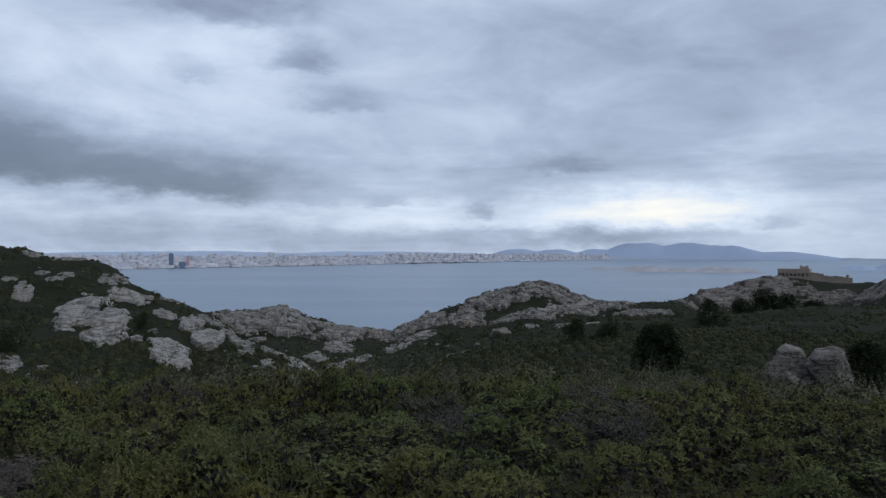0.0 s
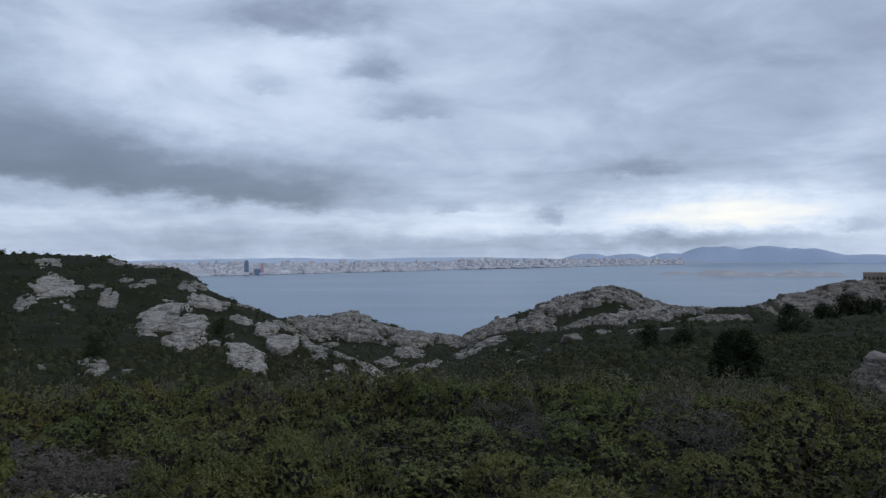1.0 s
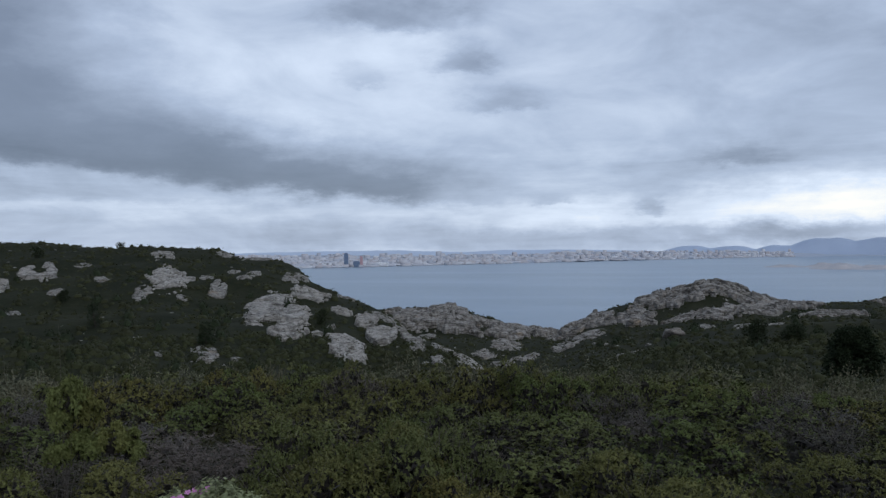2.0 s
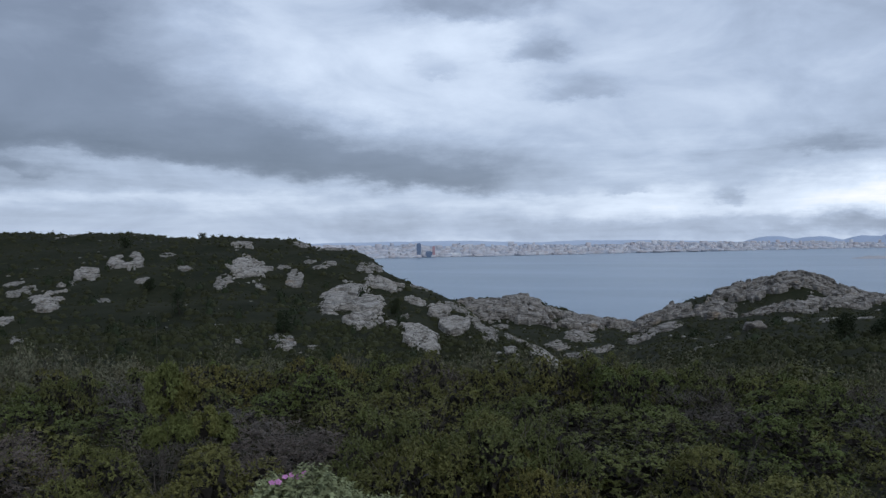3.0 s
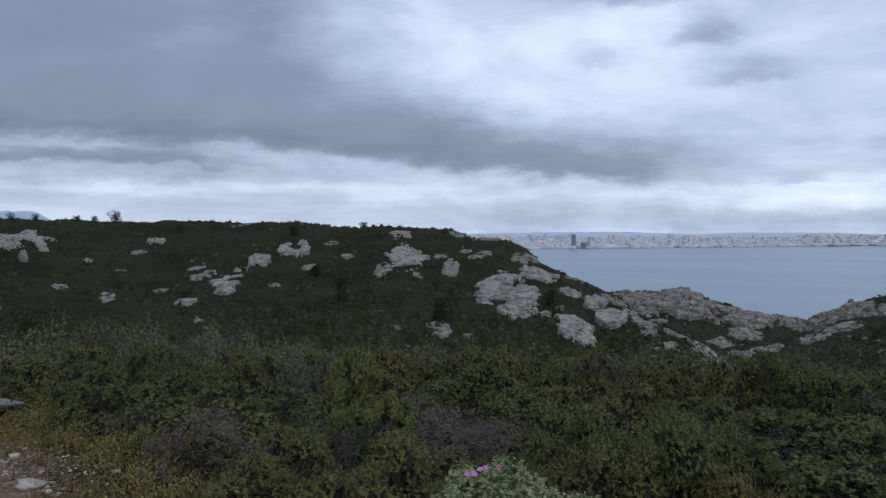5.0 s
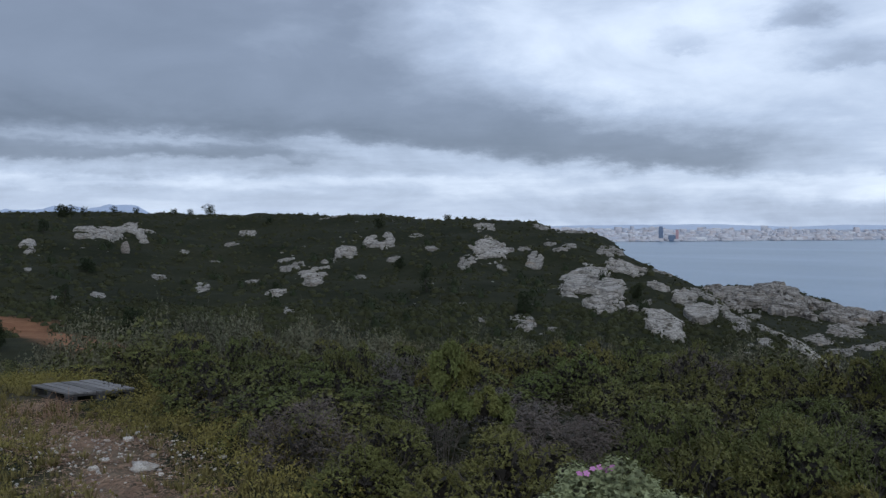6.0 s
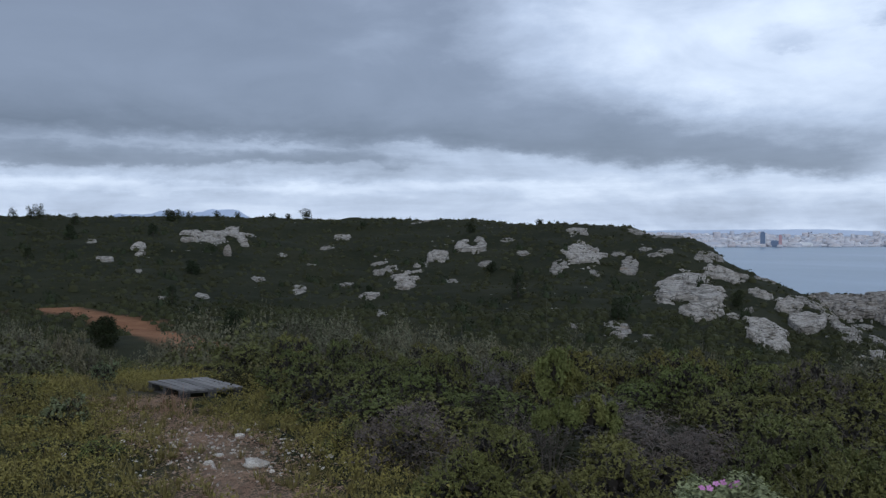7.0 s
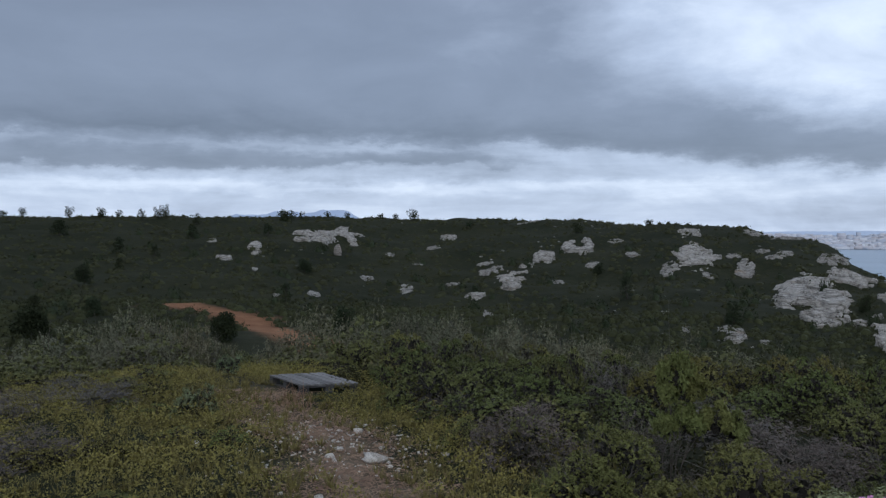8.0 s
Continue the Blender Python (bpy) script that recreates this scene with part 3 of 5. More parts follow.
build_ground()
build_sea()
build_coast()
build_town()
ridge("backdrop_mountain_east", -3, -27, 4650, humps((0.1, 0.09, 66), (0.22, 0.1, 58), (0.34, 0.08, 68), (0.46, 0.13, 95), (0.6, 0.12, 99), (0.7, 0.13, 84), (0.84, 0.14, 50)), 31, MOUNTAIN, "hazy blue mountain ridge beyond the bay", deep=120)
ridge("backdrop_mountain_west", 68, 50, 4600, humps((0.42, 0.16, 165), (0.58, 0.2, 178), (0.3, 0.22, 140), (0.8, 0.14, 125)), 37, MOUNTAIN, "far flat-topped mountain behind the ridge, tinted haze blue", deep=120)
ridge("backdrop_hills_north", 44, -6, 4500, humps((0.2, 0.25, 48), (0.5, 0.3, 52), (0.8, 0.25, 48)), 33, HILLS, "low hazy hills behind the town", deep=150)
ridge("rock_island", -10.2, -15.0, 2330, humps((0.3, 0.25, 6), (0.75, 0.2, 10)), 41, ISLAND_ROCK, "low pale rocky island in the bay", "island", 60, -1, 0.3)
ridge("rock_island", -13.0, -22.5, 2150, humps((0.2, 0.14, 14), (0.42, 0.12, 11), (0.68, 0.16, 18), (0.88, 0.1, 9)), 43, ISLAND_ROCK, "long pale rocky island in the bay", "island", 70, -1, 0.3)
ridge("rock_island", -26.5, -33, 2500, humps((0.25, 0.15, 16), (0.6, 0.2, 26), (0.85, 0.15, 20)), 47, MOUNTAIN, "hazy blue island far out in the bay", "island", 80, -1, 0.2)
far_block("tower_block", 19.2, 2560, 14, 14, 44, GLASS_TOWER, "tall dark blue glass tower beside the harbour", "tower")
far_block("office_block", 18.45, 2575, 22, 14, 18, GLASS_TOWER, "low dark blue office block near the tower", "building")
far_block("red_tower", 18.1, 2580, 9, 9, 34, RED_STEEL, "slender red harbour building near the glass tower", "building")
far_block("white_hall", 16.6, 2620, 44, 18, 12, WHITE_HULL, "white curved harbour hall on the quay", "building")


# ---- limestone outcrops ----
BALLS = {}


def ball(level):
    if level not in BALLS:
        bm = bmesh.new()
        bmesh.ops.create_icosphere(bm, subdivisions=level, radius=1.0)
        BALLS[level] = (np.array([v.co[:] for v in bm.verts]), np.array([[v.index for v in f.verts] for f in bm.faces]))
        bm.free()
    return BALLS[level]


def rock_form(w, d, h, seed, level, planes=9):
    """One limestone block: broken along flat faces, with worn edges, a few joints and a rough skin."""
    unit, tris = ball(level)
    rng = np.random.default_rng(seed)
    n = rng.normal(0, 1, (planes, 3))
    n /= np.linalg.norm(n, axis=1)[:, None]
    off = rng.uniform(0.42, 0.82, planes)
    reach = np.min(off / np.maximum(unit @ n.T, 0.12), axis=1)
    p = unit * np.clip(reach, 0.45, 1.25)[:, None] * (w / 2, d / 2, h * 0.62)
    size = (w * d * h) ** (1 / 3)
    q = p / size + rng.uniform(-50, 50, 3)
    p = p + unit * (fbm(q * 2.2, 4, seed) * 0.045 * size)[:, None]
    f1, f2, own = cells(q * (1.0, 1.0, 1.3) + 0.2 * fbm(q * 2, 2, seed)[:, None], seed)
    p = p + unit * ((own - 0.5) * 0.12 * size - 0.06 * size * np.clip(1 - (f2 - f1) / 0.07, 0, 1))[:, None]
    p = p + unit * (fbm(q * 7, 4, seed + 5) * 0.026 * size)[:, None]
    p[:, 2] += h * 0.36
    return p, tris


def boulder(x, y, w, h, seed, d=None, level=4, sink=0.0, label="", mat=None):
    """A free-standing block of limestone."""
    p, t = rock_form(w, d or w * 0.8, h, seed, level)
    ob = new("boulder", mesh_of("boulder", p, t, mat or LIMESTONE))
    ob.matrix_world = pose(x, y, ground_z(x, y) - sink, 0, 0, math.degrees(math.atan2(-x, y)))
    return tagged(ob, label or "pale grey limestone boulder among the scrub", "rock", "boulders")


def outcrop(x, y, w, h, seed, rows=1.0, fine=1.0, thick=None, label="", mat=None):
    """Bedded limestone that breaks through the slope: ledges and joints, low scrub in its hollows. w: width, h: height as it shows from below."""
    rng = np.random.default_rng(seed)
    r, a = math.hypot(x, y), math.atan2(-x, y)
    across, away = np.array([math.cos(a), math.sin(a)]), np.array([-math.sin(a), math.cos(a)])
    g = (height([x + away[0] * 4], [y + away[1] * 4], False)[0] - height([x], [y], False)[0]) / 4
    fall = max(0.08, g + (EYE - ground_z(x, y)) / r)
    deep = float(np.clip(h * 0.75 / fall, 0.5 * h, 3.2 * w)) * rows
    crag = thick is not None
    if not crag:
        deep = float(np.clip(h * 0.95 / fall, 0.5 * h, 3.4 * w)) * rows
    thick = thick if crag else float(np.clip(0.28 * h, 0.18, 0.95))
    nu = int(np.clip(w / 0.11 * fine, 36, 170))
    ns = int(np.clip(deep / 0.13 * fine, 30, 130))
    u, s = np.meshgrid(np.linspace(-0.68, 0.68, nu), np.linspace(-0.2, 1.2, ns), indexing="ij")
    u, s = u.ravel(), s.ravel()
    lean = rng.uniform(-0.12, 0.12)
    tall = deep * fall
    big = np.stack([u * w / h, s * deep / h * 0.6 + lean * u * w / h, np.full_like(u, seed * 3.7)], 1)
    inside = 0.95 - np.abs(2 * u) ** 2.4 - np.abs(2 * s - 1) ** 2.4 * 0.95 + 0.75 * fbm(big * (1.1, 1.4, 1), 5, seed, 0.62)
    gap = fbm(big * (1.3, 2.2, 1) + 20, 3, seed + 6)
    inside = np.minimum(inside, 0.5 + 2.4 * ((0.14 if crag else 0.24) - gap))
    skew = big + 0.16 * np.stack([fbm(big * 1.6, 3, seed + 2), fbm(big * 1.6, 3, seed + 3), 0 * u], 1)
    f1, f2, own = cells(skew * (1.0, 3.4, 0) + (0, 0, 0.5), seed)
    g1, g2, own2 = cells(skew * (2.6, 8.0, 0) + (0, 0, 0.5), seed + 40)
    joint = np.clip(1 - (f2 - f1) / 0.13, 0, 1)
    joint2 = np.clip(1 - (g2 - g1) / 0.16, 0, 1)
    beds = max(3.0, min(9.0, tall / (1.0 if crag else 0.42)))
    step = (s + lean * u * w / tall) * beds + 0.7 * fbm(big * 0.8, 3, seed + 5) + 0.5 * own
    part_of = step - np.floor(step)
    ledge = np.clip(part_of / 0.16, 0, 1) - part_of
    bed = (0.9 if crag else 0.55) * tall / beds
    rise = np.clip(inside * 4.0, -1, 1)
    t = thick * rise * (1.0 - 0.45 * np.clip(s, 0, 1) * (not crag)) * (0.75 + 0.45 * (own - 0.5) + 0.25 * (own2 - 0.5))
    solid = rise > 0
    t = t + solid * (bed * (ledge - 0.2) - min(0.5 * thick, 1.3 * bed) * (0.6 * joint + 0.25 * joint2))
    t = t + min(0.012 * h, 0.05) * fbm(big * 9, 3, seed + 9)
    px = across[0] * u * w + away[0] * (s * deep - 0.75 * np.clip(t, 0, None))
    py = across[1] * u * w + away[1] * (s * deep - 0.75 * np.clip(t, 0, None))
    base = ground_z(x, y)
    z = height(px + x, py + y) - base + t
    i, j = np.meshgrid(np.arange(nu - 1), np.arange(ns - 1), indexing="ij")
    faces = np.stack([i * ns + j, (i + 1) * ns + j, (i + 1) * ns + j + 1, i * ns + j + 1], -1).reshape(-1, 4)
    seen = (t[faces].max(1) > -0.25 * thick).reshape(nu - 1, ns - 1)
    # each unbroken piece of rock is a thing
    mark = np.where(seen, np.arange(seen.size).reshape(seen.shape), -1)
    for _ in range(400):
        grown = mark.copy()
        grown[1:] = np.maximum(grown[1:], mark[:-1])
        grown[:-1] = np.maximum(grown[:-1], mark[1:])
        grown[:, 1:] = np.maximum(grown[:, 1:], mark[:, :-1])
        grown[:, :-1] = np.maximum(grown[:, :-1], mark[:, 1:])
        grown = np.where(seen, grown, -1)
        if (grown == mark).all():
            break
        mark = grown
    mark = mark.ravel()
    verts = np.stack([px, py, z], 1)
    for k in np.unique(mark[mark >= 0]):
        own_faces = faces[mark == k]
        if len(own_faces) < 30:
            continue
        used, back = np.unique(own_faces, return_inverse=True)
        ob = new("rock_outcrop", mesh_of("rock_outcrop", verts[used], back.reshape(-1, 4), mat or (LIMESTONE if h > 1.75 else SMALL_STONE)))
        ob.location = (x, y, base)
        tagged(ob, label or "pale grey bedded limestone outcrop in dark scrub", "rock", "limestone outcrops")


outcrop(-140.1, 87.7, 14.2, 4.5, 100)
boulder(-128.2, 83.1, 2.2, 2.3, 101, level=4, sink=0.22, mat=STONE_MID)
outcrop(-123.3, 57.4, 2.6, 2.9, 102)
outcrop(-130.3, 66.8, 2.9, 3.1, 103)
outcrop(-150.5, 67.5, 1.8, 1.0, 104)
outcrop(-127.2, 106.6, 2.8, 1.5, 105)
outcrop(-136.2, 118.3, 3.0, 2.0, 106)
outcrop(-95.8, 115.7, 6.0, 4.5, 107)
outcrop(-95.8, 106.1, 4.2, 3.6, 108)
outcrop(-93.7, 99.4, 2.5, 2.2, 109)
outcrop(-82.2, 84.1, 5.0, 3.3, 110)
outcrop(-97.4, 94.5, 4.2, 1.5, 111)
outcrop(-77.8, 71.9, 2.4, 2.0, 112)
outcrop(-63.4, 60.2, 0.9, 0.8, 113)
outcrop(-85.5, 107.4, 1.9, 1.0, 114)
outcrop(-79.0, 90.9, 1.7, 0.7, 115)
outcrop(-67.6, 109.7, 7.3, 4.9, 116)
outcrop(-86.0, 138.5, 4.2, 2.1, 117)
outcrop(-61.6, 114.4, 2.6, 1.2, 118)
outcrop(-38.9, 68.9, 2.1, 1.3, 119)
outcrop(-34.9, 68.2, 0.9, 0.7, 120)
outcrop(-70.1, 106.1, 2.0, 1.2, 121)
outcrop(-40.5, 90.2, 9.0, 4.4, 122)
outcrop(-35.3, 81.4, 4.2, 2.3, 123, fine=1.4)
outcrop(-45.2, 112.7, 5.8, 2.9, 124)
outcrop(-35.2, 98.8, 2.7, 3.0, 125)
outcrop(-25.9, 74.1, 4.3, 3.2, 126)
outcrop(-26.1, 86.7, 3.5, 4.0, 127)
outcrop(-30.5, 95.2, 3.1, 2.4, 128)
outcrop(-32.5, 82.5, 1.4, 2.1, 129)
outcrop(-61.8, 115.2, 2.8, 1.2, 130)
outcrop(-77.8, 147.7, 3.2, 1.3, 131)
outcrop(-66.5, 129.6, 2.0, 1.2, 132)
outcrop(-21.4, 84.2, 2.7, 1.4, 133)
outcrop(-19.0, 86.4, 2.1, 1.1, 134)
outcrop(-13.8, 81.8, 3.0, 2.7, 135)
outcrop(-16.2, 83.6, 2.6, 1.8, 136)
outcrop(-16.7, 120.2, 3.8, 1.4, 137)
outcrop(-78.2, 72.9, 2.5, 2.2, 138)
outcrop(-137.7, 119.9, 3.4, 2.0, 139)
outcrop(-43.1, 68.2, 0.9, 0.8, 140)
outcrop(-37.9, 68.0, 2.4, 1.5, 141)
outcrop(-62.4, 59.8, 1.2, 0.8, 142)
outcrop(-69.0, 145.8, 7.4, 0.9, 143)
outcrop(-43.2, 127.5, 5.2, 1.5, 144)
outcrop(-29.5, 101.0, 3.2, 1.2, 145)
outcrop(-26.4, 95.5, 2.3, 1.7, 146)
outcrop(-23.6, 88.7, 1.8, 1.2, 147)
outcrop(-41.6, 175.2, 4.2, 1.7, 148)
outcrop(-17.5, 85.0, 2.3, 0.8, 149)
outcrop(-14.9, 79.7, 1.9, 0.9, 150)
outcrop(-17.4, 77.6, 1.6, 0.8, 151)
outcrop(-31.8, 102.0, 2.5, 1.7, 152)
outcrop(-54.2, 126.0, 2.7, 1.7, 153)
outcrop(-60.8, 126.1, 2.6, 1.3, 154)
outcrop(-69.1, 124.6, 2.4, 1.1, 155)
outcrop(-64.0, 108.0, 1.7, 0.8, 156)
outcrop(-71.0, 108.4, 2.2, 1.2, 157)
outcrop(-85.6, 106.7, 1.7, 0.9, 158)
outcrop(-78.8, 90.8, 2.0, 0.8, 159)
outcrop(-33.3, 89.2, 1.6, 1.4, 160)
outcrop(-60.7, 122.5, 3.1, 1.1, 161)
outcrop(-62.3, 115.7, 2.6, 1.7, 162)
outcrop(-54.8, 133.0, 2.9, 1.6, 163)
outcrop(-103.6, 72.7, 2.3, 0.8, 164)
outcrop(-91.9, 71.5, 2.0, 0.7, 165)
outcrop(-93.3, 81.8, 2.5, 1.0, 166)
outcrop(-139.4, 148.9, 5.3, 0.8, 167)
outcrop(-83.8, 116.3, 2.4, 0.9, 168)
outcrop(-49.4, 74.4, 1.2, 0.6, 169)
outcrop(-115.6, 92.9, 2.0, 0.7, 170)
outcrop(-125.9, 94.0, 1.9, 0.7, 171)
outcrop(-87.4, 52.8, 1.7, 0.6, 172)
outcrop(-84.5, 45.9, 0.9, 0.6, 173)
outcrop(-107.9, 55.0, 0.9, 0.7, 174)
outcrop(-98.4, 131.0, 3.0, 0.8, 175)
outcrop(-106.2, 101.6, 2.9, 0.9, 176)
outcrop(-60.1, 216.1, 15.6, 3.9, 177, thick=1.0, mat=HEADLAND)
outcrop(-48.2, 193.4, 16.9, 6.4, 178, thick=1.7, mat=HEADLAND)
outcrop(-39.9, 194.0, 16.8, 7.6, 179, thick=2.0, mat=HEADLAND)
outcrop(-31.2, 192.2, 15.0, 5.9, 180, thick=1.5, mat=HEADLAND)
outcrop(-24.4, 193.6, 12.1, 4.7, 181, thick=1.2, mat=HEADLAND)
outcrop(-18.8, 201.0, 10.9, 4.5, 182, thick=1.2, mat=HEADLAND)
outcrop(-23.5, 225.6, 6.3, 2.5, 183, thick=0.7, mat=HEADLAND)
outcrop(-14.3, 127.9, 5.0, 1.4, 184, mat=HEADLAND)
outcrop(-9.1, 159.6, 5.4, 1.5, 185, mat=HEADLAND)
outcrop(-5.1, 167.6, 7.3, 1.3, 186, mat=HEADLAND)
outcrop(-23.9, 147.4, 4.6, 1.4, 187, mat=HEADLAND)
outcrop(-21.2, 158.8, 6.2, 1.5, 188, mat=HEADLAND)
outcrop(-13.4, 196.6, 6.1, 1.4, 189, mat=HEADLAND)
outcrop(-6.1, 190.1, 13.5, 5.2, 190, thick=1.4, mat=HEADLAND)
outcrop(-0.5, 184.3, 4.3, 2.9, 191, thick=0.8, mat=HEADLAND)
outcrop(5.4, 181.4, 9.0, 4.9, 192, thick=1.3, mat=HEADLAND)
outcrop(13.0, 203.7, 17.3, 6.8, 193, thick=1.8, mat=HEADLAND)
outcrop(25.5, 206.4, 24.0, 6.0, 194, thick=1.6, mat=HEADLAND)
outcrop(25.3, 217.4, 16.1, 3.0, 195, thick=0.8, mat=HEADLAND)
outcrop(36.5, 196.8, 21.6, 3.8, 196, thick=1.0, mat=HEADLAND)
outcrop(34.3, 138.9, 12.1, 2.3, 197, thick=0.6, mat=HEADLAND)
outcrop(18.7, 177.1, 16.5, 2.3, 198, thick=0.6, mat=HEADLAND)
outcrop(30.3, 185.3, 13.0, 3.0, 199, thick=0.8, mat=HEADLAND)
boulder(8.0, 111.4, 2.9, 1.7, 200, level=4, sink=0.16, mat=STONE_MID)
outcrop(1.5, 85.6, 3.4, 1.7, 201)
outcrop(-1.2, 85.9, 2.8, 1.0, 202)
outcrop(14.0, 132.2, 4.1, 1.1, 203)
outcrop(20.9, 112.8, 4.4, 0.6, 204)
outcrop(24.1, 82.9, 1.6, 1.1, 205)
outcrop(10.5, 56.9, 0.5, 0.4, 206)
outcrop(17.5, 112.1, 2.6, 0.5, 207)
outcrop(75.7, 237.1, 13.4, 4.8, 208, thick=0.7, mat=CLIFF)
outcrop(102.1, 284.3, 20.9, 10.9, 209, thick=1.6, mat=CLIFF)
outcrop(119.2, 293.6, 24.4, 12.1, 210, thick=1.8, mat=CLIFF)
outcrop(136.4, 301.1, 20.3, 10.5, 211, thick=1.5, mat=CLIFF)
outcrop(142.6, 287.1, 19.7, 6.7, 212, thick=1.0, mat=CLIFF)
outcrop(149.4, 267.3, 16.5, 10.3, 213, thick=1.5, mat=CLIFF)
boulder(15.5, 33.8, 2.0, 2.5, 214, level=5, sink=0.23, mat=STONE_MID, label="cracked pale grey limestone boulder standing among shrubs")
boulder(16.7, 33.2, 2.3, 2.0, 215, level=5, sink=0.18, mat=STONE_MID, label="broad pale grey limestone boulder beside a dark bush")
boulder(15.1, 33.2, 1.1, 1.0, 216, level=4, sink=0.11, mat=STONE_MID)
outcrop(-36.8, 66.1, 2.0, 1.8, 217)


# ---- plants ----
def clump(rng, n, leaf, flat=0.75, stretch=1.0):
    """A mound of n loose leaf triangles over the unit disc, one high."""
    a = rng.uniform(0, 2 * math.pi, n)
    c = rng.uniform(0.0, 1.0, n)
    lump = 1 + 0.22 * np.sin(a * 3 + rng.uniform(0, 6)) + 0.15 * np.sin(a * 5 + c * 4 + rng.uniform(0, 6))
    shell = rng.uniform(0.72, 1.05, n) * lump
    s = np.sqrt(1 - c ** 2)
    mid = np.stack([np.cos(a) * s * shell, np.sin(a) * s * shell, (c * 0.95 + 0.02) * (0.7 + 0.3 * shell)], 1)
    mid[:, 2] *= stretch
    tip = rng.normal(0, 1, (n, 3)) + mid * 0.8
    tip /= np.linalg.norm(tip, axis=1)[:, None]
    face = mid * 0.6 + rng.normal(0, 0.5, (n, 3)) + (0, 0, 0.5)
    side = np.cross(face, tip)
    side /= np.linalg.norm(side, axis=1)[:, None]
    size = leaf * rng.uniform(0.6, 1.4, n)[:, None]
    v = np.stack([mid - side * size * 0.5, mid + side * size * 0.5, mid + tip * size * 1.3], 1)
    return v.reshape(-1, 3), np.arange(3 * n).reshape(-1, 3)


def mound(rng, n, leaf):
    """A far shrub: a knobbly low body with loose leaves round it."""
    v, t = clump(rng, n, leaf)
    a = np.linspace(0, 2 * math.pi, 8)[:-1] + rng.uniform(-0.25, 0.25, 7)
    low = np.stack([np.cos(a), np.sin(a), -0.1 + 0 * a], 1) * rng.uniform(0.6, 0.85, 7)[:, None]
    mid = np.stack([np.cos(a), np.sin(a), 0 * a], 1) * rng.uniform(0.3, 0.62, 7)[:, None] + (0, 0, 1) * rng.uniform(0.3, 0.6, 7)[:, None]
    body = np.concatenate([low, mid, [(rng.normal(0, 0.15), rng.normal(0, 0.15), 0.72)]])
    i = np.arange(7)
    j = (i + 1) % 7
    tri = np.concatenate([np.stack([i, j, j + 7], 1), np.stack([i, j + 7, i + 7], 1), np.stack([i + 7, j + 7, 0 * i + 14], 1)])
    return np.concatenate([v, body]), np.concatenate([t, tri + len(v)])


def scatter(name, variants, x, y, wide, tall, rng, mat, label, category="shrubs", sink=0.06):
    """Many mounds on the ground as one mesh."""
    z = height(x, y) - sink * tall
    turn = rng.uniform(0, 2 * math.pi, len(x))
    pick = rng.integers(0, len(variants), len(x))
    verts, faces, count = [], [], 0
    for k, (v, t) in enumerate(variants):
        i = np.nonzero(pick == k)[0]
        c, s = np.cos(turn[i])[:, None], np.sin(turn[i])[:, None]
        w, h = wide[i][:, None] / 2, tall[i][:, None]
        out = np.stack([(v[:, 0] * c - v[:, 1] * s) * w + x[i][:, None], (v[:, 0] * s + v[:, 1] * c) * w + y[i][:, None], v[:, 2] * h + z[i][:, None]], -1)
        verts.append(out.reshape(-1, 3))
        faces.append((t[None] + (np.arange(len(i)) * len(v))[:, None, None]).reshape(-1, 3) + count)
        count += len(i) * len(v)
    ob = new(name, mesh_of(name, np.concatenate(verts), np.concatenate(faces), mat))
    return tagged(ob, label, category, kind="stuff")


def spread(rng, n, low, high, west, east, power=0.5):
    """n random places between two bearings and two distances."""
    b = np.radians(rng.uniform(east, west, n))
    r = (low ** (1 / power) + (high ** (1 / power) - low ** (1 / power)) * rng.random(n)) ** power
    return -r * np.sin(b), r * np.cos(b), r


def slope_scrub():
    rng = np.random.default_rng(12)
    far = [mound(rng, 12, 0.24) for _ in range(9)]
    x, y, r = spread(rng, 16500, 80, 300, 90, -36, 0.62)
    keep = (height(x, y, False) > 12) & (line_gap(x, y, CLAY_TRACK) > 3)
    x, y, r = x[keep], y[keep], r[keep]
    wide = rng.uniform(0.5, 1.3, len(x)) + 1.2 * rng.random(len(x)) ** 4
    scatter("hill_scrub", far, x, y, wide, wide * rng.uniform(0.28, 0.5, len(x)), rng, SCRUB_FAR, "low dark green scrub covering the far slopes", "scrub")
    mid = [mound(rng, 40, 0.14) for _ in range(7)]
    x, y, r = spread(rng, 5200, 34, 92, 90, -36, 0.55)
    keep = (line_gap(x, y, CLAY_TRACK) > 2.4) & (line_gap(x, y, [spot(58, 44), spot(64, 56)]) > 4)
    x, y = x[keep], y[keep]
    wide = rng.uniform(0.7, 1.7, len(x))
    scatter("slope_scrub", mid, x, y, wide, wide * rng.uniform(0.35, 0.6, len(x)), rng, SCRUB_MID, "low olive and dark green scrub on the slope", "scrub")


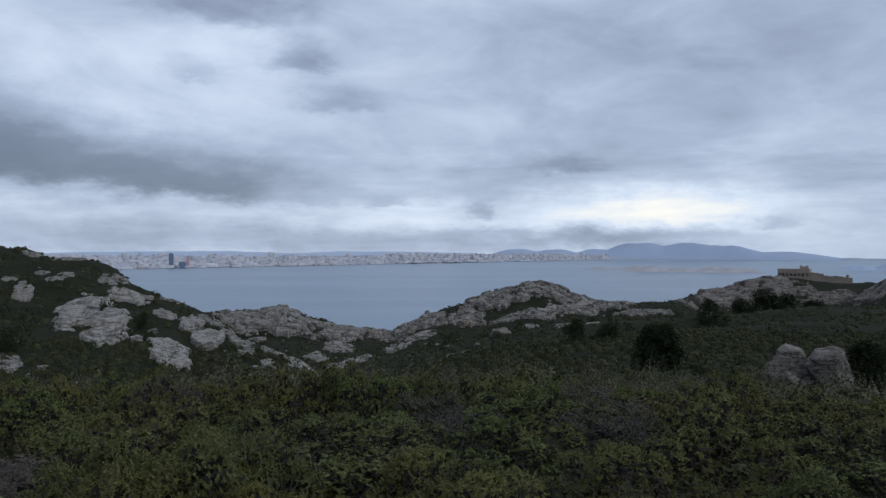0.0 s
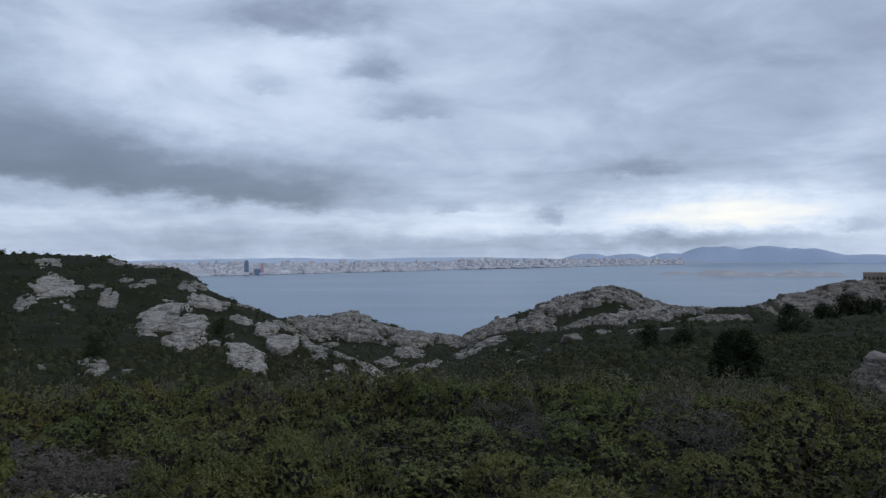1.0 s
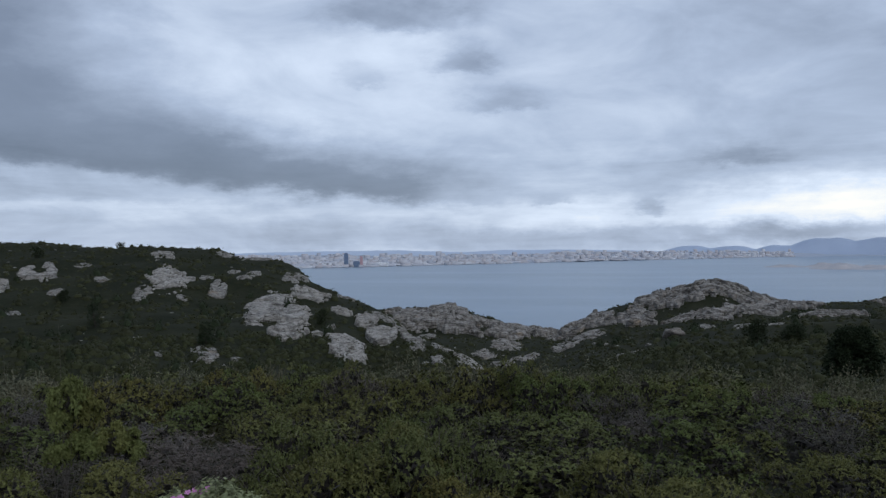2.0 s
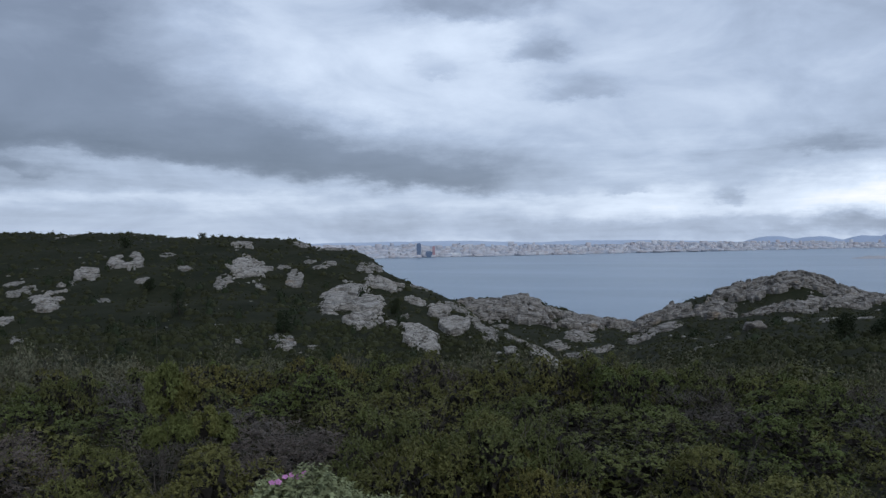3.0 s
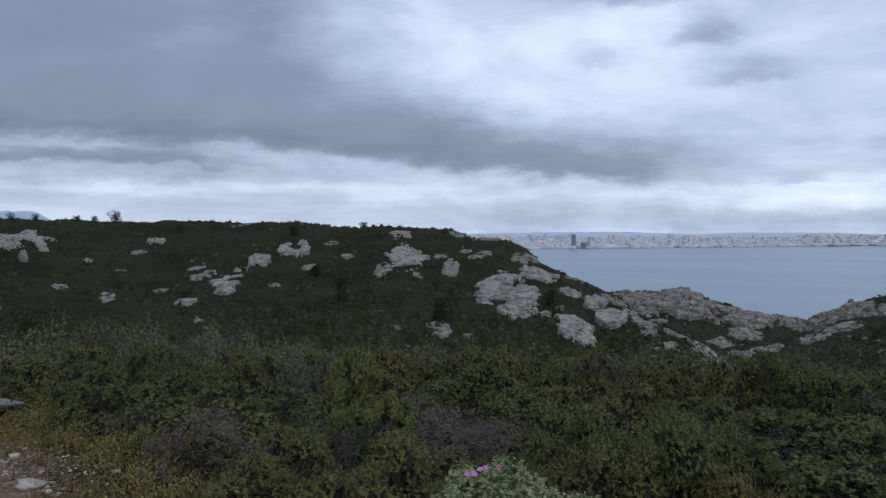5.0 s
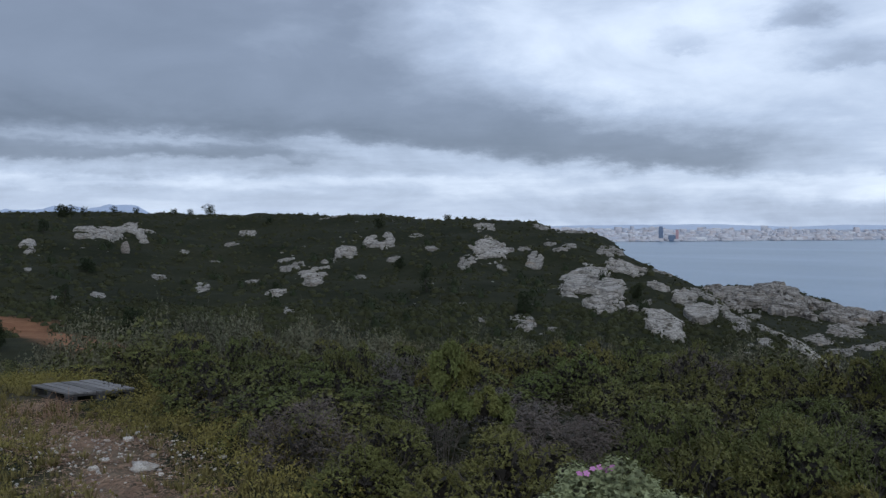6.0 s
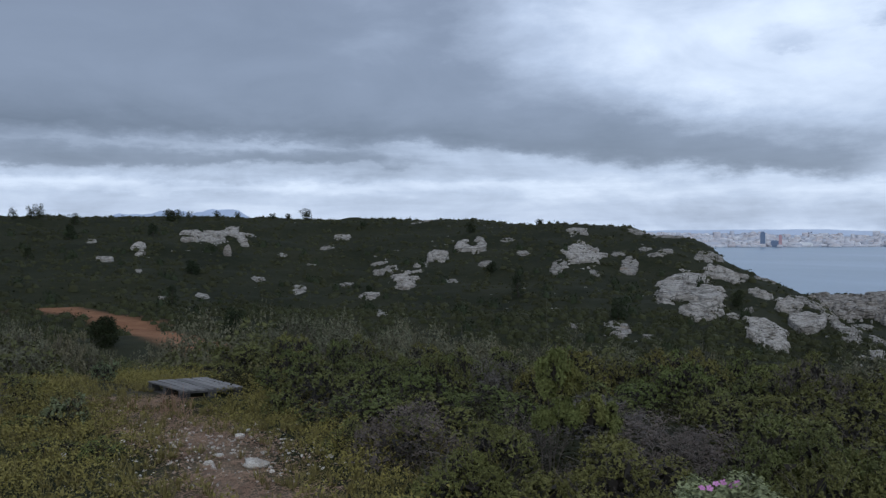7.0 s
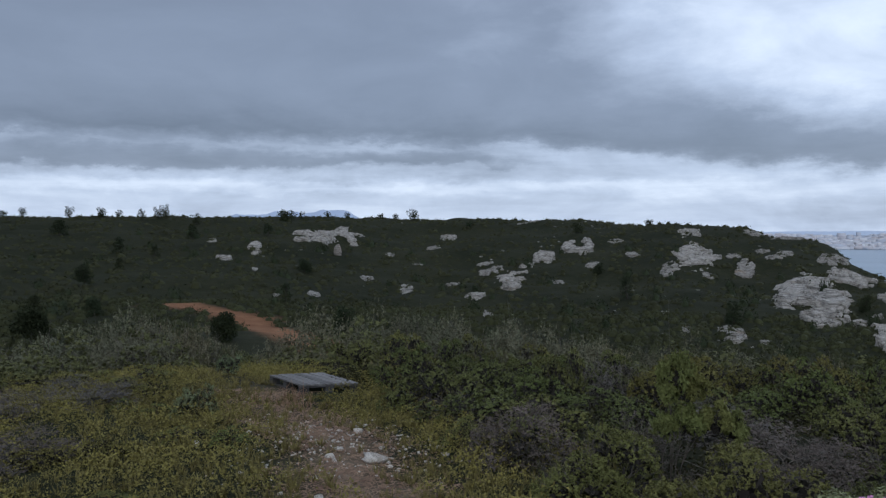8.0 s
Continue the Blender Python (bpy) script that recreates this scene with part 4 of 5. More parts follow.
def loose_rocks():
    """White stones and small ledges strewn over the slopes."""
    rng = np.random.default_rng(44)
    forms = [rock_form(1.0, rng.uniform(0.6, 1.0), rng.uniform(0.22, 0.4), 700 + k, 2) for k in range(6)]
    x, y, r = spread(rng, 5200, 66, 245, 70, -16, 0.6)
    p = np.stack([x, y, 0 * x], 1)
    b = np.degrees(np.arctan2(-x, y))
    keep = fbm(p * 0.045, 3, 73) + 0.5 * fbm(p * 0.2, 2, 79) > 0.5 + 0.3 * (b > 42) - 0.42 * np.exp(-((b - 12) / 12) ** 2)
    x, y = x[keep][:520], y[keep][:520]
    size = 0.25 + 1.1 * rng.random(len(x)) ** 3
    scatter("loose_rocks", [(v * (2, 2, 1), t) for v, t in forms], x, y, size, size, rng, SMALL_STONE, "pale limestone stones strewn over the dark slopes", "stones", 0.15)


def hill_bushes():
    rng = np.random.default_rng(58)
    forms = [mound(rng, 90, 0.16) for _ in range(5)]
    x, y, r = spread(rng, 330, 68, 230, 84, -18, 0.62)
    crest = np.interp(np.degrees(np.arctan2(-x, y)), [-18, 1, 8, 15, 20, 24, 32, 51, 84], [230, 200, 90, 100, 140, 160, 190, 240, 250])
    keep = (r < 0.78 * crest) & (line_gap(x, y, CLAY_TRACK) > 4)
    x, y = x[keep], y[keep]
    wide = rng.uniform(0.9, 2.1, len(x))
    scatter("hill_bushes", forms, x, y, wide, wide * rng.uniform(0.6, 0.95, len(x)), rng, PINE, "dark green bushes dotted over the hillside", "bushes")


slope_scrub()
hill_bushes()
loose_rocks()


# ---- fort on its hill ----
def arch_wall(bm, wide, tall, thick, openings, gap_w, gap_h, sill):
    """A masonry front with arched openings that go through it; its base's left end is the origin."""
    step = wide / openings
    for i in range(openings):
        x0 = i * step
        mid, half = x0 + step / 2, gap_w / 2
        arch = [(mid - half, sill)] + [(mid - half * math.cos(a), sill + gap_h - half + half * math.sin(a)) for a in np.linspace(0, math.pi, 9)] + [(mid + half, sill)]
        outer = [(x0, sill), (x0, tall), (x0 + step, tall), (x0 + step, sill)]
        loops = [[bm.verts.new((x, y, z)) for x, z in outer[:2]] + [bm.verts.new((x, y, z)) for x, z in outer[2:]] for y in (0, thick)]
        rims = [[bm.verts.new((x, y, z)) for x, z in arch] for y in (0, thick)]
        top = len(arch) // 2
        for o, a in zip(loops, rims):
            bm.faces.new([o[0], o[1]] + list(reversed(a[:top + 1])))
            bm.faces.new([o[1], o[2], a[top]])
            bm.faces.new([o[2], o[3]] + list(reversed(a[top:])))
        for p, q in zip(range(len(arch) - 1), range(1, len(arch))):
            bm.faces.new((rims[0][p], rims[0][q], rims[1][q], rims[1][p]))
        bm.faces.new((loops[0][1], loops[1][1], loops[1][2], loops[0][2]))
        box(bm, mid, thick / 2, -3, step, thick, 3 + sill)
    bmesh.ops.recalc_face_normals(bm, faces=bm.faces)


def build_fort():
    x, y = spot(-23.2, 388)
    base = EYE + 388 * math.tan(radians(-1.93))
    root = tagged(new("fort"), "ruined sand-coloured stone fort with arched windows on the hill", "fort")
    root.matrix_world = pose(x, y, base, 0, 0, -23.2 - 8)
    bm = bmesh.new()
    arch_wall(bm, 13.0, 3.6, 0.8, 8, 0.85, 1.5, 0.7)
    part("front_wall", bm, FORT_STONE, root)
    bm = bmesh.new()
    box(bm, 6.5, 8.5, -3, 13, 0.8, 6.6)
    box(bm, 0.4, 4.6, -3, 0.8, 7.6, 6.6)
    box(bm, 12.6, 4.6, -3, 0.8, 7.6, 6.6)
    part("side_wall", bm, FORT_STONE, root)
    bm = bmesh.new()
    box(bm, 6.5, 4.6, 3.604, 13.3, 8.8, 0.45, 0, 0.08)
    part("roof", bm, FORT_STONE, root)
    bm = bmesh.new()
    box(bm, 10.8, 3.5, 4.06, 3.6, 3.0, 1.1, 0, 0.1)
    box(bm, 9.5, 3.5, 5.16, 0.7, 1.2, 0.5, 0, 0.05)
    box(bm, 11.8, 3.5, 5.16, 0.9, 1.2, 0.45, 0, 0.05)
    part("turret", bm, FORT_STONE, root)
    bm = bmesh.new()
    for i in range(9):
        box(bm, 14.0 + i * 1.9, 2.4 + i * 0.15, -4, 1.95, 0.9, 6.6 - 0.28 * i - (0.5 if i in (3, 4) else 0), -3, 0.05)
    box(bm, 28.0, 7.5, -4, 0.9, 8.0, 5.6, 0, 0.05)
    part("curtain_wall", bm, FORT_STONE, root, "low broken stone wall with an uneven top")


build_fort()


# ---- pines and junipers ----
def needle_puff(rng, n, size):
    d = rng.normal(0, 1, (n, 3))
    d /= np.linalg.norm(d, axis=1)[:, None]
    mid = d * rng.uniform(0.45, 1.0, n)[:, None]
    tip = d + rng.normal(0, 0.7, (n, 3))
    tip /= np.linalg.norm(tip, axis=1)[:, None]
    side = np.cross(tip, rng.normal(0, 1, (n, 3)))
    side /= np.linalg.norm(side, axis=1)[:, None]
    s = size * rng.uniform(0.6, 1.5, n)[:, None]
    return np.stack([mid - side * s * 0.4, mid + side * s * 0.4, mid + tip * s * 1.4], 1).reshape(-1, 3)


def limb(verts, faces, start, end, r0, r1, sides=5):
    """Adds a tapered round stick to the lists."""
    start, end = Vector(start), Vector(end)
    turn = (end - start).to_track_quat("Z", "Y")
    n = len(verts)
    for c, r in ((start, r0), (end, r1)):
        for i in range(sides):
            a = 2 * math.pi * i / sides
            verts.append(c + turn @ Vector((r * math.cos(a), r * math.sin(a), 0)))
    for i in range(sides):
        j = (i + 1) % sides
        faces.append((n + i, n + j, n + sides + j, n + sides + i))


def tree(x, y, wide, tall, seed, puffs=16, needles=90, bushy=False, label=""):
    rng = np.random.default_rng(seed)
    wide, tall = wide * (0.86 if bushy else 1.15), tall * 1.05
    root = tagged(new("juniper_bush" if bushy else "pine_tree"), label or ("dense dark green juniper bush on the scrubby slope" if bushy else "small dark wind-bent pine on the ridge"), "bush" if bushy else "tree", "junipers" if bushy else "pines")
    root.matrix_world = pose(x, y, ground_z(x, y) - 0.05, 0, 0, float(rng.uniform(0, 360)))
    verts, faces = [], []
    lean = rng.normal(0, 0.06, 2) * tall
    trunk_top = (lean[0], lean[1], tall * 0.8)
    limb(verts, faces, (0, 0, -0.1), trunk_top, tall * 0.035, tall * 0.012, 6)
    crown = []
    low = 0.12 if bushy else rng.uniform(0.08, 0.2)
    for i in range(puffs):
        k = (i + 0.5) / puffs
        z = tall * (low + (0.94 - low) * k)
        reach = wide * 0.5 * (math.sin(math.pi * min(1, 0.25 + 0.72 * (1 - k))) if not bushy else math.sqrt(max(0.05, 1 - k * k * 0.9))) * rng.uniform(0.35, 1.05)
        a = i * 2.4 + rng.uniform(-0.5, 0.5)
        c = np.array([math.cos(a) * reach + lean[0] * k, math.sin(a) * reach + lean[1] * k, z])
        limb(verts, faces, (lean[0] * k, lean[1] * k, z * 0.85), tuple(c), tall * 0.012, tall * 0.005, 4)
        r = wide * (rng.uniform(0.15, 0.34) if bushy else rng.uniform(0.26, 0.40) * (1.1 - 0.5 * k))
        crown.append(needle_puff(rng, int(needles * 3), 0.17) * (r, r, r * 0.8) + c)
    part("trunk", mesh_of("trunk", verts, faces, BARK), None, root)
    v = np.concatenate(crown)
    part("crown", mesh_of("crown", v, np.arange(len(v)).reshape(-1, 3), PINE), None, root)


tree(-77.7, 43.2, 1.3, 2.4, 300, 12, 108, True)
tree(-55.2, 35.9, 2.1, 2.4, 301, 12, 108, True)
tree(-61.6, 84.1, 1.7, 2.9, 302, 12, 108, True)
tree(-102.7, 29.3, 2.3, 2.4, 303, 12, 108, True)
tree(-117.9, 38.5, 1.3, 1.7, 304, 12, 108, True)
tree(-141.9, 46.4, 2.2, 2.8, 305, 12, 108, True)
tree(-138.4, 51.5, 1.6, 2.0, 306, 12, 108, True)
tree(-161.2, 68.0, 2.5, 2.9, 307, 12, 108, True)
tree(-151.2, 80.6, 2.5, 2.6, 308, 12, 108, True)
tree(-166.3, 43.1, 3.1, 2.9, 309, 12, 108, True)
tree(-109.1, 64.4, 2.7, 1.9, 310, 12, 108, True)
tree(-72.0, 16.4, 1.6, 1.7, 311, 12, 108, True)
tree(-84.4, 78.3, 1.2, 1.2, 312, 12, 108, True)
tree(-42.8, 76.9, 2.3, 2.3, 313, 12, 108, True)
tree(-81.6, 103.9, 2.1, 1.6, 314, 12, 108, True)
tree(-70.4, 20.7, 1.8, 1.4, 315, 12, 108, True)
tree(-46.9, 21.6, 1.9, 1.7, 318, 18, 162, True)
tree(-50.5, 11.4, 2.2, 1.6, 319, 18, 162, True)
tree(-60.0, 44.4, 1.1, 0.8, 320, 18, 162, True)
tree(-252.1, 55.7, 1.9, 2.7, 321, 10, 61, False)
tree(-237.3, 64.2, 2.1, 3.0, 322, 10, 61, False)
tree(-235.3, 72.5, 2.7, 2.6, 323, 10, 61, False)
tree(-232.8, 76.3, 1.6, 2.2, 324, 10, 61, False)
tree(-196.4, 70.2, 1.7, 2.8, 325, 10, 61, False)
tree(-197.0, 74.4, 2.3, 2.9, 326, 10, 61, False)
tree(-199.4, 77.1, 2.2, 3.4, 327, 10, 61, False)
tree(-184.4, 79.0, 2.0, 2.7, 328, 10, 61, False)
tree(-191.6, 107.5, 4.1, 2.8, 329, 10, 61, False)
tree(-194.6, 114.3, 1.5, 2.1, 330, 10, 61, False)
tree(-190.8, 120.6, 1.5, 1.9, 331, 10, 61, False)
tree(-185.4, 123.7, 1.4, 1.5, 332, 10, 61, False)
tree(-207.0, 151.4, 1.7, 1.6, 333, 10, 61, False)
tree(-188.0, 142.7, 1.5, 1.6, 334, 10, 61, False)
tree(-177.7, 141.6, 2.6, 2.9, 335, 10, 61, False)
tree(-146.4, 134.4, 1.4, 1.5, 336, 10, 61, False)
tree(-113.2, 136.7, 2.3, 2.7, 337, 10, 61, False)
tree(-106.7, 154.6, 1.6, 1.1, 338, 10, 61, False)
tree(-255.9, 51.4, 1.9, 1.8, 339, 10, 61, False)
tree(12.7, 46.5, 2.8, 2.9, 340, 22, 198, True)
tree(18.9, 34.5, 1.9, 2.0, 341, 22, 198, True)
tree(35.7, 104.8, 4.0, 3.6, 342, 14, 108, True)
tree(14.9, 87.3, 2.6, 3.0, 343, 14, 108, True)
tree(72.7, 190.9, 5.9, 2.8, 344, 14, 108, True)
tree(71.0, 173.2, 6.8, 4.0, 345, 14, 108, True)
tree(73.9, 168.5, 5.3, 3.1, 346, 14, 108, True)
tree(-36.2, 93.6, 1.8, 1.8, 347, 14, 108, True)
tree(18.4, 85.9, 2.6, 1.7, 348, 14, 108, True)
tree(100.7, 212.1, 6.8, 2.5, 349, 14, 108, True)


# ---- the shrubs round the viewpoint ----
def puff_heap(rng, puffs, dome, ball):
    """Centres and radii of the rounded tufts that make up a dome of radius 1 and height 1."""
    k = np.arange(puffs) + 0.5
    up = np.clip(1 - k / puffs * 0.93 + rng.normal(0, 0.05, puffs), 0.03, 1)
    turn = k * 2.4 + rng.normal(0, 0.3, puffs)
    out = np.sqrt(1 - up ** 2)
    lump = np.clip(1 + dome * rng.normal(0, 0.75, puffs), 0.6, 1.3)
    mid = np.stack([np.cos(turn) * out, np.sin(turn) * out, up], 1) * (0.76 * lump)[:, None]
    return mid, ball * rng.uniform(0.65, 1.3, puffs)


def sprig_leaves(rng, sprigs, per, leaf, width, long, dome, upright=0.7, puffs=26, ball=0.23, heap=None):
    """Leaves on short sprigs that stand out of a dome heaped up from rounded tufts."""
    mid, ball_r = heap if heap else puff_heap(rng, puffs, dome, ball)
    pick = rng.choice(len(mid), sprigs, p=ball_r ** 2 / (ball_r ** 2).sum())
    d = rng.normal(0, 0.8, (sprigs, 3)) + mid[pick] * 0.5 + (0, 0, 0.35)
    d /= np.linalg.norm(d, axis=1)[:, None]
    base = mid[pick] + d * (ball_r[pick] * rng.uniform(0.72, 1.0, sprigs))[:, None]
    base[:, 2] = np.maximum(base[:, 2], 0.02)
    way = d * 0.8 + rng.normal(0, 0.35, (sprigs, 3)) + (0, 0, upright * 0.6)
    way /= np.linalg.norm(way, axis=1)[:, None]
    k = np.tile(np.linspace(0.1, 1, per), sprigs)
    w, o = np.repeat(way, per, 0), np.repeat(d, per, 0)
    size = long * rng.uniform(0.6, 1.3, sprigs).repeat(per)
    root = np.repeat(base, per, 0) + w * (k * size)[:, None]
    n = len(root)
    # blades face away from their tuft and to the sky
    face = o * 0.7 + rng.normal(0, 0.5, (n, 3)) + (0, 0, 0.45)
    face /= np.linalg.norm(face, axis=1)[:, None]
    tip = rng.normal(0, 1, (n, 3)) + w * 0.9
    tip -= face * (tip * face).sum(1)[:, None]
    tip /= np.linalg.norm(tip, axis=1)[:, None]
    side = np.cross(face, tip)
    ln = (leaf * rng.uniform(0.65, 1.25, n))[:, None]
    v = np.stack([root - side * ln * width * 0.7, root + side * ln * width * 0.7 + tip * ln * 0.2, root + tip * ln], 1)
    return v.reshape(-1, 3), np.arange(3 * n).reshape(-1, 3)


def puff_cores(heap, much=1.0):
    """Near-black shards that put shade into the inside of every tuft."""
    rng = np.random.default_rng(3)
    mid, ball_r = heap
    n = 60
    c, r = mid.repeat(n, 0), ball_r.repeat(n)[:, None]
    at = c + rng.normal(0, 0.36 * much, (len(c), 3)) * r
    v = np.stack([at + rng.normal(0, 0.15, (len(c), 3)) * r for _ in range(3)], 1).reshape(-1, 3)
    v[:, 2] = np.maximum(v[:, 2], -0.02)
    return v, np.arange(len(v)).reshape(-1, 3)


def join(*pieces):
    """Several (corners, faces) as one."""
    verts, faces, n = [], [], 0
    for v, f in pieces:
        verts.append(np.asarray(v))
        faces.append(np.asarray(f) + n)
        n += len(v)
    return np.concatenate(verts), np.concatenate(faces)


def shade_slivers(rng, n, size=0.16):
    """Near-black slivers added inside a shrub in place of its inner shade."""
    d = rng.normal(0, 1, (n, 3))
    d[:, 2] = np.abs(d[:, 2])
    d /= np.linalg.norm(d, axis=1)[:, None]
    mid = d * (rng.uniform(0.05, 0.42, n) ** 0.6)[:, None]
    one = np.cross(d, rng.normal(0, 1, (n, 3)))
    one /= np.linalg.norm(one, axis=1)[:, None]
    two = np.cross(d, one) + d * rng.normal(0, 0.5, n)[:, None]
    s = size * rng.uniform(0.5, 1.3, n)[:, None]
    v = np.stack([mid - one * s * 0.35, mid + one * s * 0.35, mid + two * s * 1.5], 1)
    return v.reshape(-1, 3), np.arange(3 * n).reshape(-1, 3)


def shrub_stems(rng, count, spread_to=0.85, thick=0.012):
    verts, faces = [], []
    for i in range(count):
        a, c = rng.uniform(0, 2 * math.pi), rng.uniform(0.25, 1.0)
        s = math.sqrt(1 - c * c)
        end = Vector((math.cos(a) * s, math.sin(a) * s, c)) * spread_to * rng.uniform(0.75, 1.1)
        knee = end * 0.45 + Vector(rng.normal(0, 0.07, 3))
        foot = Vector((math.cos(a) * 0.06, math.sin(a) * 0.06, -0.08))
        limb(verts, faces, foot, knee, thick, thick * 0.65, 3)
        limb(verts, faces, knee, end, thick * 0.65, thick * 0.25, 3)
        for _ in range(2):
            limb(verts, faces, knee.lerp(end, rng.uniform(0.2, 0.7)), end + Vector(rng.normal(0, 0.16, 3)), thick * 0.4, thick * 0.18, 3)
    return verts, faces


def twig_spray(rng, heap, n, long=0.26, thick=0.006):
    """Short forked twigs that bristle from the tufts of a shrub."""
    mid, ball_r = heap
    verts, faces = [], []
    for i in rng.integers(0, len(mid), n):
        d = rng.normal(0, 0.6, 3) + mid[i] * 0.5 + (0, 0, 0.55)
        d = Vector(d).normalized()
        foot = Vector(mid[i]) + Vector(rng.normal(0, 0.4, 3)) * ball_r[i]
        foot.z = max(foot.z, 0.02)
        knee = foot + d * long * rng.uniform(0.3, 0.6) + Vector(rng.normal(0, 0.03, 3))
        limb(verts, faces, foot, knee, thick, thick * 0.7, 3)
        for _ in range(2):
            limb(verts, faces, knee, knee + (d + Vector(rng.normal(0, 0.45, 3))) * long * rng.uniform(0.3, 0.6), thick * 0.6, thick * 0.3, 3)
    return verts, faces


SHRUBS = {}


def shrub(kind, x, y, wide, tall, turn, close, pick):
    """A shrub of one of the kinds; meshes are made once for each kind and variant."""
    leaf, width, per, sprigs, long, dome, upright, mat, stems, name, label, category = KINDS[kind]
    key = (kind, close, pick)
    at = pose(x, y, ground_z(x, y) - 0.03, 0, 0, turn) @ Matrix.Diagonal((wide / 2, wide / 2, tall, 1))
    if key in SHRUBS:
        sx, sy, sz = SHRUBS[key].scale
        return copy_thing(SHRUBS[key], at @ Matrix.Diagonal((1 / sx, 1 / sy, 1 / sz, 1)))
    rng = np.random.default_rng(1000 + len(SHRUBS))
    root = tagged(new(name), label, category, "shrubs round the viewpoint")
    grow, fewer = (1.0, 1.1) if close else (1.75, 0.28)
    heap = puff_heap(rng, 21 if close else 17, dome * 1.4, 0.245)
    v, q = sprig_leaves(rng, int(sprigs * fewer), per, leaf * grow, width, long, dome, upright, heap=heap)
    part("foliage", mesh_of("foliage", v, q, mat), None, root)
    inner = shade_slivers(rng, 260, 0.10) if kind in ("heath", "bare", "wispy") else join(shade_slivers(rng, 200, 0.10), puff_cores(heap))
    # Dark filler added behind the leaves to act as shade.
    part("dead_wood", mesh_of("dead_wood", *inner, INNER_SHADE), None, root, "dark filler that stands in for the shade inside the shrub")["kind"] = "stuff"
    if kind in ("heath", "bare"):
        sv, sf = twig_spray(rng, heap, 420 if kind == "bare" else 240)
    else:
        sv, sf = shrub_stems(rng, stems * 2 if close else stems, 1.0, 0.008)
    part("stem_tangle", mesh_of("stems", sv, sf, TWIG), None, root, "bare grey twigs")["kind"] = "stuff"
    root.matrix_world = at
    SHRUBS[key] = root
    return root


# leaf length and half width (of a dome of radius 1), leaves a sprig, sprigs, sprig length, lumps, upright, leaves, stems, name, label, category
KINDS = {
    "mastic": (0.028, 0.46, 9, 2800, 0.05, 0.24, 0.3, MASTIC, 16, "mastic_shrub", "rounded dark green mastic shrub with small leaves", "shrub"),
    "olive": (0.028, 0.44, 9, 2800, 0.05, 0.24, 0.35, OLIVE, 16, "spurge_shrub", "low yellow-green leafy shrub in the scrub", "shrub"),
    "heath": (0.034, 0.26, 10, 1500, 0.16, 0.22, 1.0, HEATH, 50, "heath_shrub", "twiggy grey-brown heath shrub with sparse leaves", "shrub"),
    "green": (0.028, 0.46, 9, 2800, 0.05, 0.24, 0.35, FRESH, 16, "myrtle_shrub", "fresh green leafy shrub among darker scrub", "shrub"),
    "sage": (0.060, 0.45, 9, 900, 0.10, 0.16, 0.7, SPURGE, 16, "spurge_plant", "small grey-green spurge plant beside the path", "plant"),
    "wispy": (0.030, 0.36, 10, 1700, 0.15, 0.22, 0.8, WISPY, 30, "rosemary_bush", "tall feathery grey-green bush on the brow of the slope", "bush"),
    "bare": (0.036, 0.30, 6, 260, 0.30, 0.2, 1.1, HEATH, 120, "dry_shrub", "leafless grey dry shrub with tangled twigs", "shrub"),
}


def plant_near():
    rng = np.random.default_rng(8)
    places = []
    for _ in range(5200):
        b, r = float(rng.uniform(-38, 92)), math.sqrt(float(rng.uniform(3.2, 182.0)))
        x, y = spot(b, r)
        gap = line_gap(np.array([x]), np.array([y]), FOOTPATH)[0]
        if math.hypot(x + 0.34, y) < 1.95 or gap < 1.15 or (b > 60 and r < 9.5 and gap < 2.3) or math.hypot(x + 9.07, y - 4.94) < 1.15:
            continue
        if math.hypot(x - FLOWER_AT[0], y - FLOWER_AT[1]) < 0.66 or math.hypot(x - TALL_AT[0], y - TALL_AT[1]) < 0.34:
            continue
        if all((x - q[0]) ** 2 + (y - q[1]) ** 2 > 0.74 ** 2 for q in places):
            places.append((x, y, r, b))
    p = np.array([(x, y, 0) for x, y, r, b in places])
    patch, other = fbm(p * 0.42, 3, 61), fbm(p * 0.5 + 30, 3, 67)
    for (x, y, r, b), m, o in zip(places, patch, other):
        if m > (0.66 if b > 22 else 0.95):
            kind = "heath" if rng.random() < 0.85 else "bare"
        elif o > (0.2 if b > 14 else 0.5):
            kind = "olive"
        elif o < -0.45:
            kind = "green" if rng.random() < 0.6 else "mastic"
        else:
            kind = ["mastic", "olive" if b > 14 else "green", "mastic", "green", "heath"][int(rng.random() * 4.5)]
        wide = float(rng.uniform(0.75, 1.25))
        tall = wide * float(rng.uniform(0.36, 0.62)) * (1.1 if kind in ("heath", "bare") else 1.0)
        tall *= 0.92 if r < 5.5 else 0.76
        if r > 9.6 and b < 58:  # the brow of the slope
            tall = float(rng.uniform(0.48, 0.72))
            kind = "olive" if kind in ("heath", "bare") and rng.random() < 0.7 else kind
        if 26.5 < b < 36 and 3.6 < r < 7.6:
            tall = min(tall, 0.50)
        if 27 < b < 35 and 5.4 < r < 7.6 or b > 69 and 6.5 < r < 12:
            kind = "heath" if rng.random() < 0.92 else "bare"
            tall, wide = max(0.30, tall * 0.75), wide * 1.15
        if b > 60:
            tall *= 0.62
            kind = "olive" if kind in ("mastic", "green") else kind
        shrub(kind, x, y, wide, tall, float(rng.uniform(0, 360)), 2.6 < r < 5.6, int(rng.integers(0, 3)))


FLOWER_AT, TALL_AT = spot(30.8, 3.35), spot(39.4, 5.75)
plant_near()


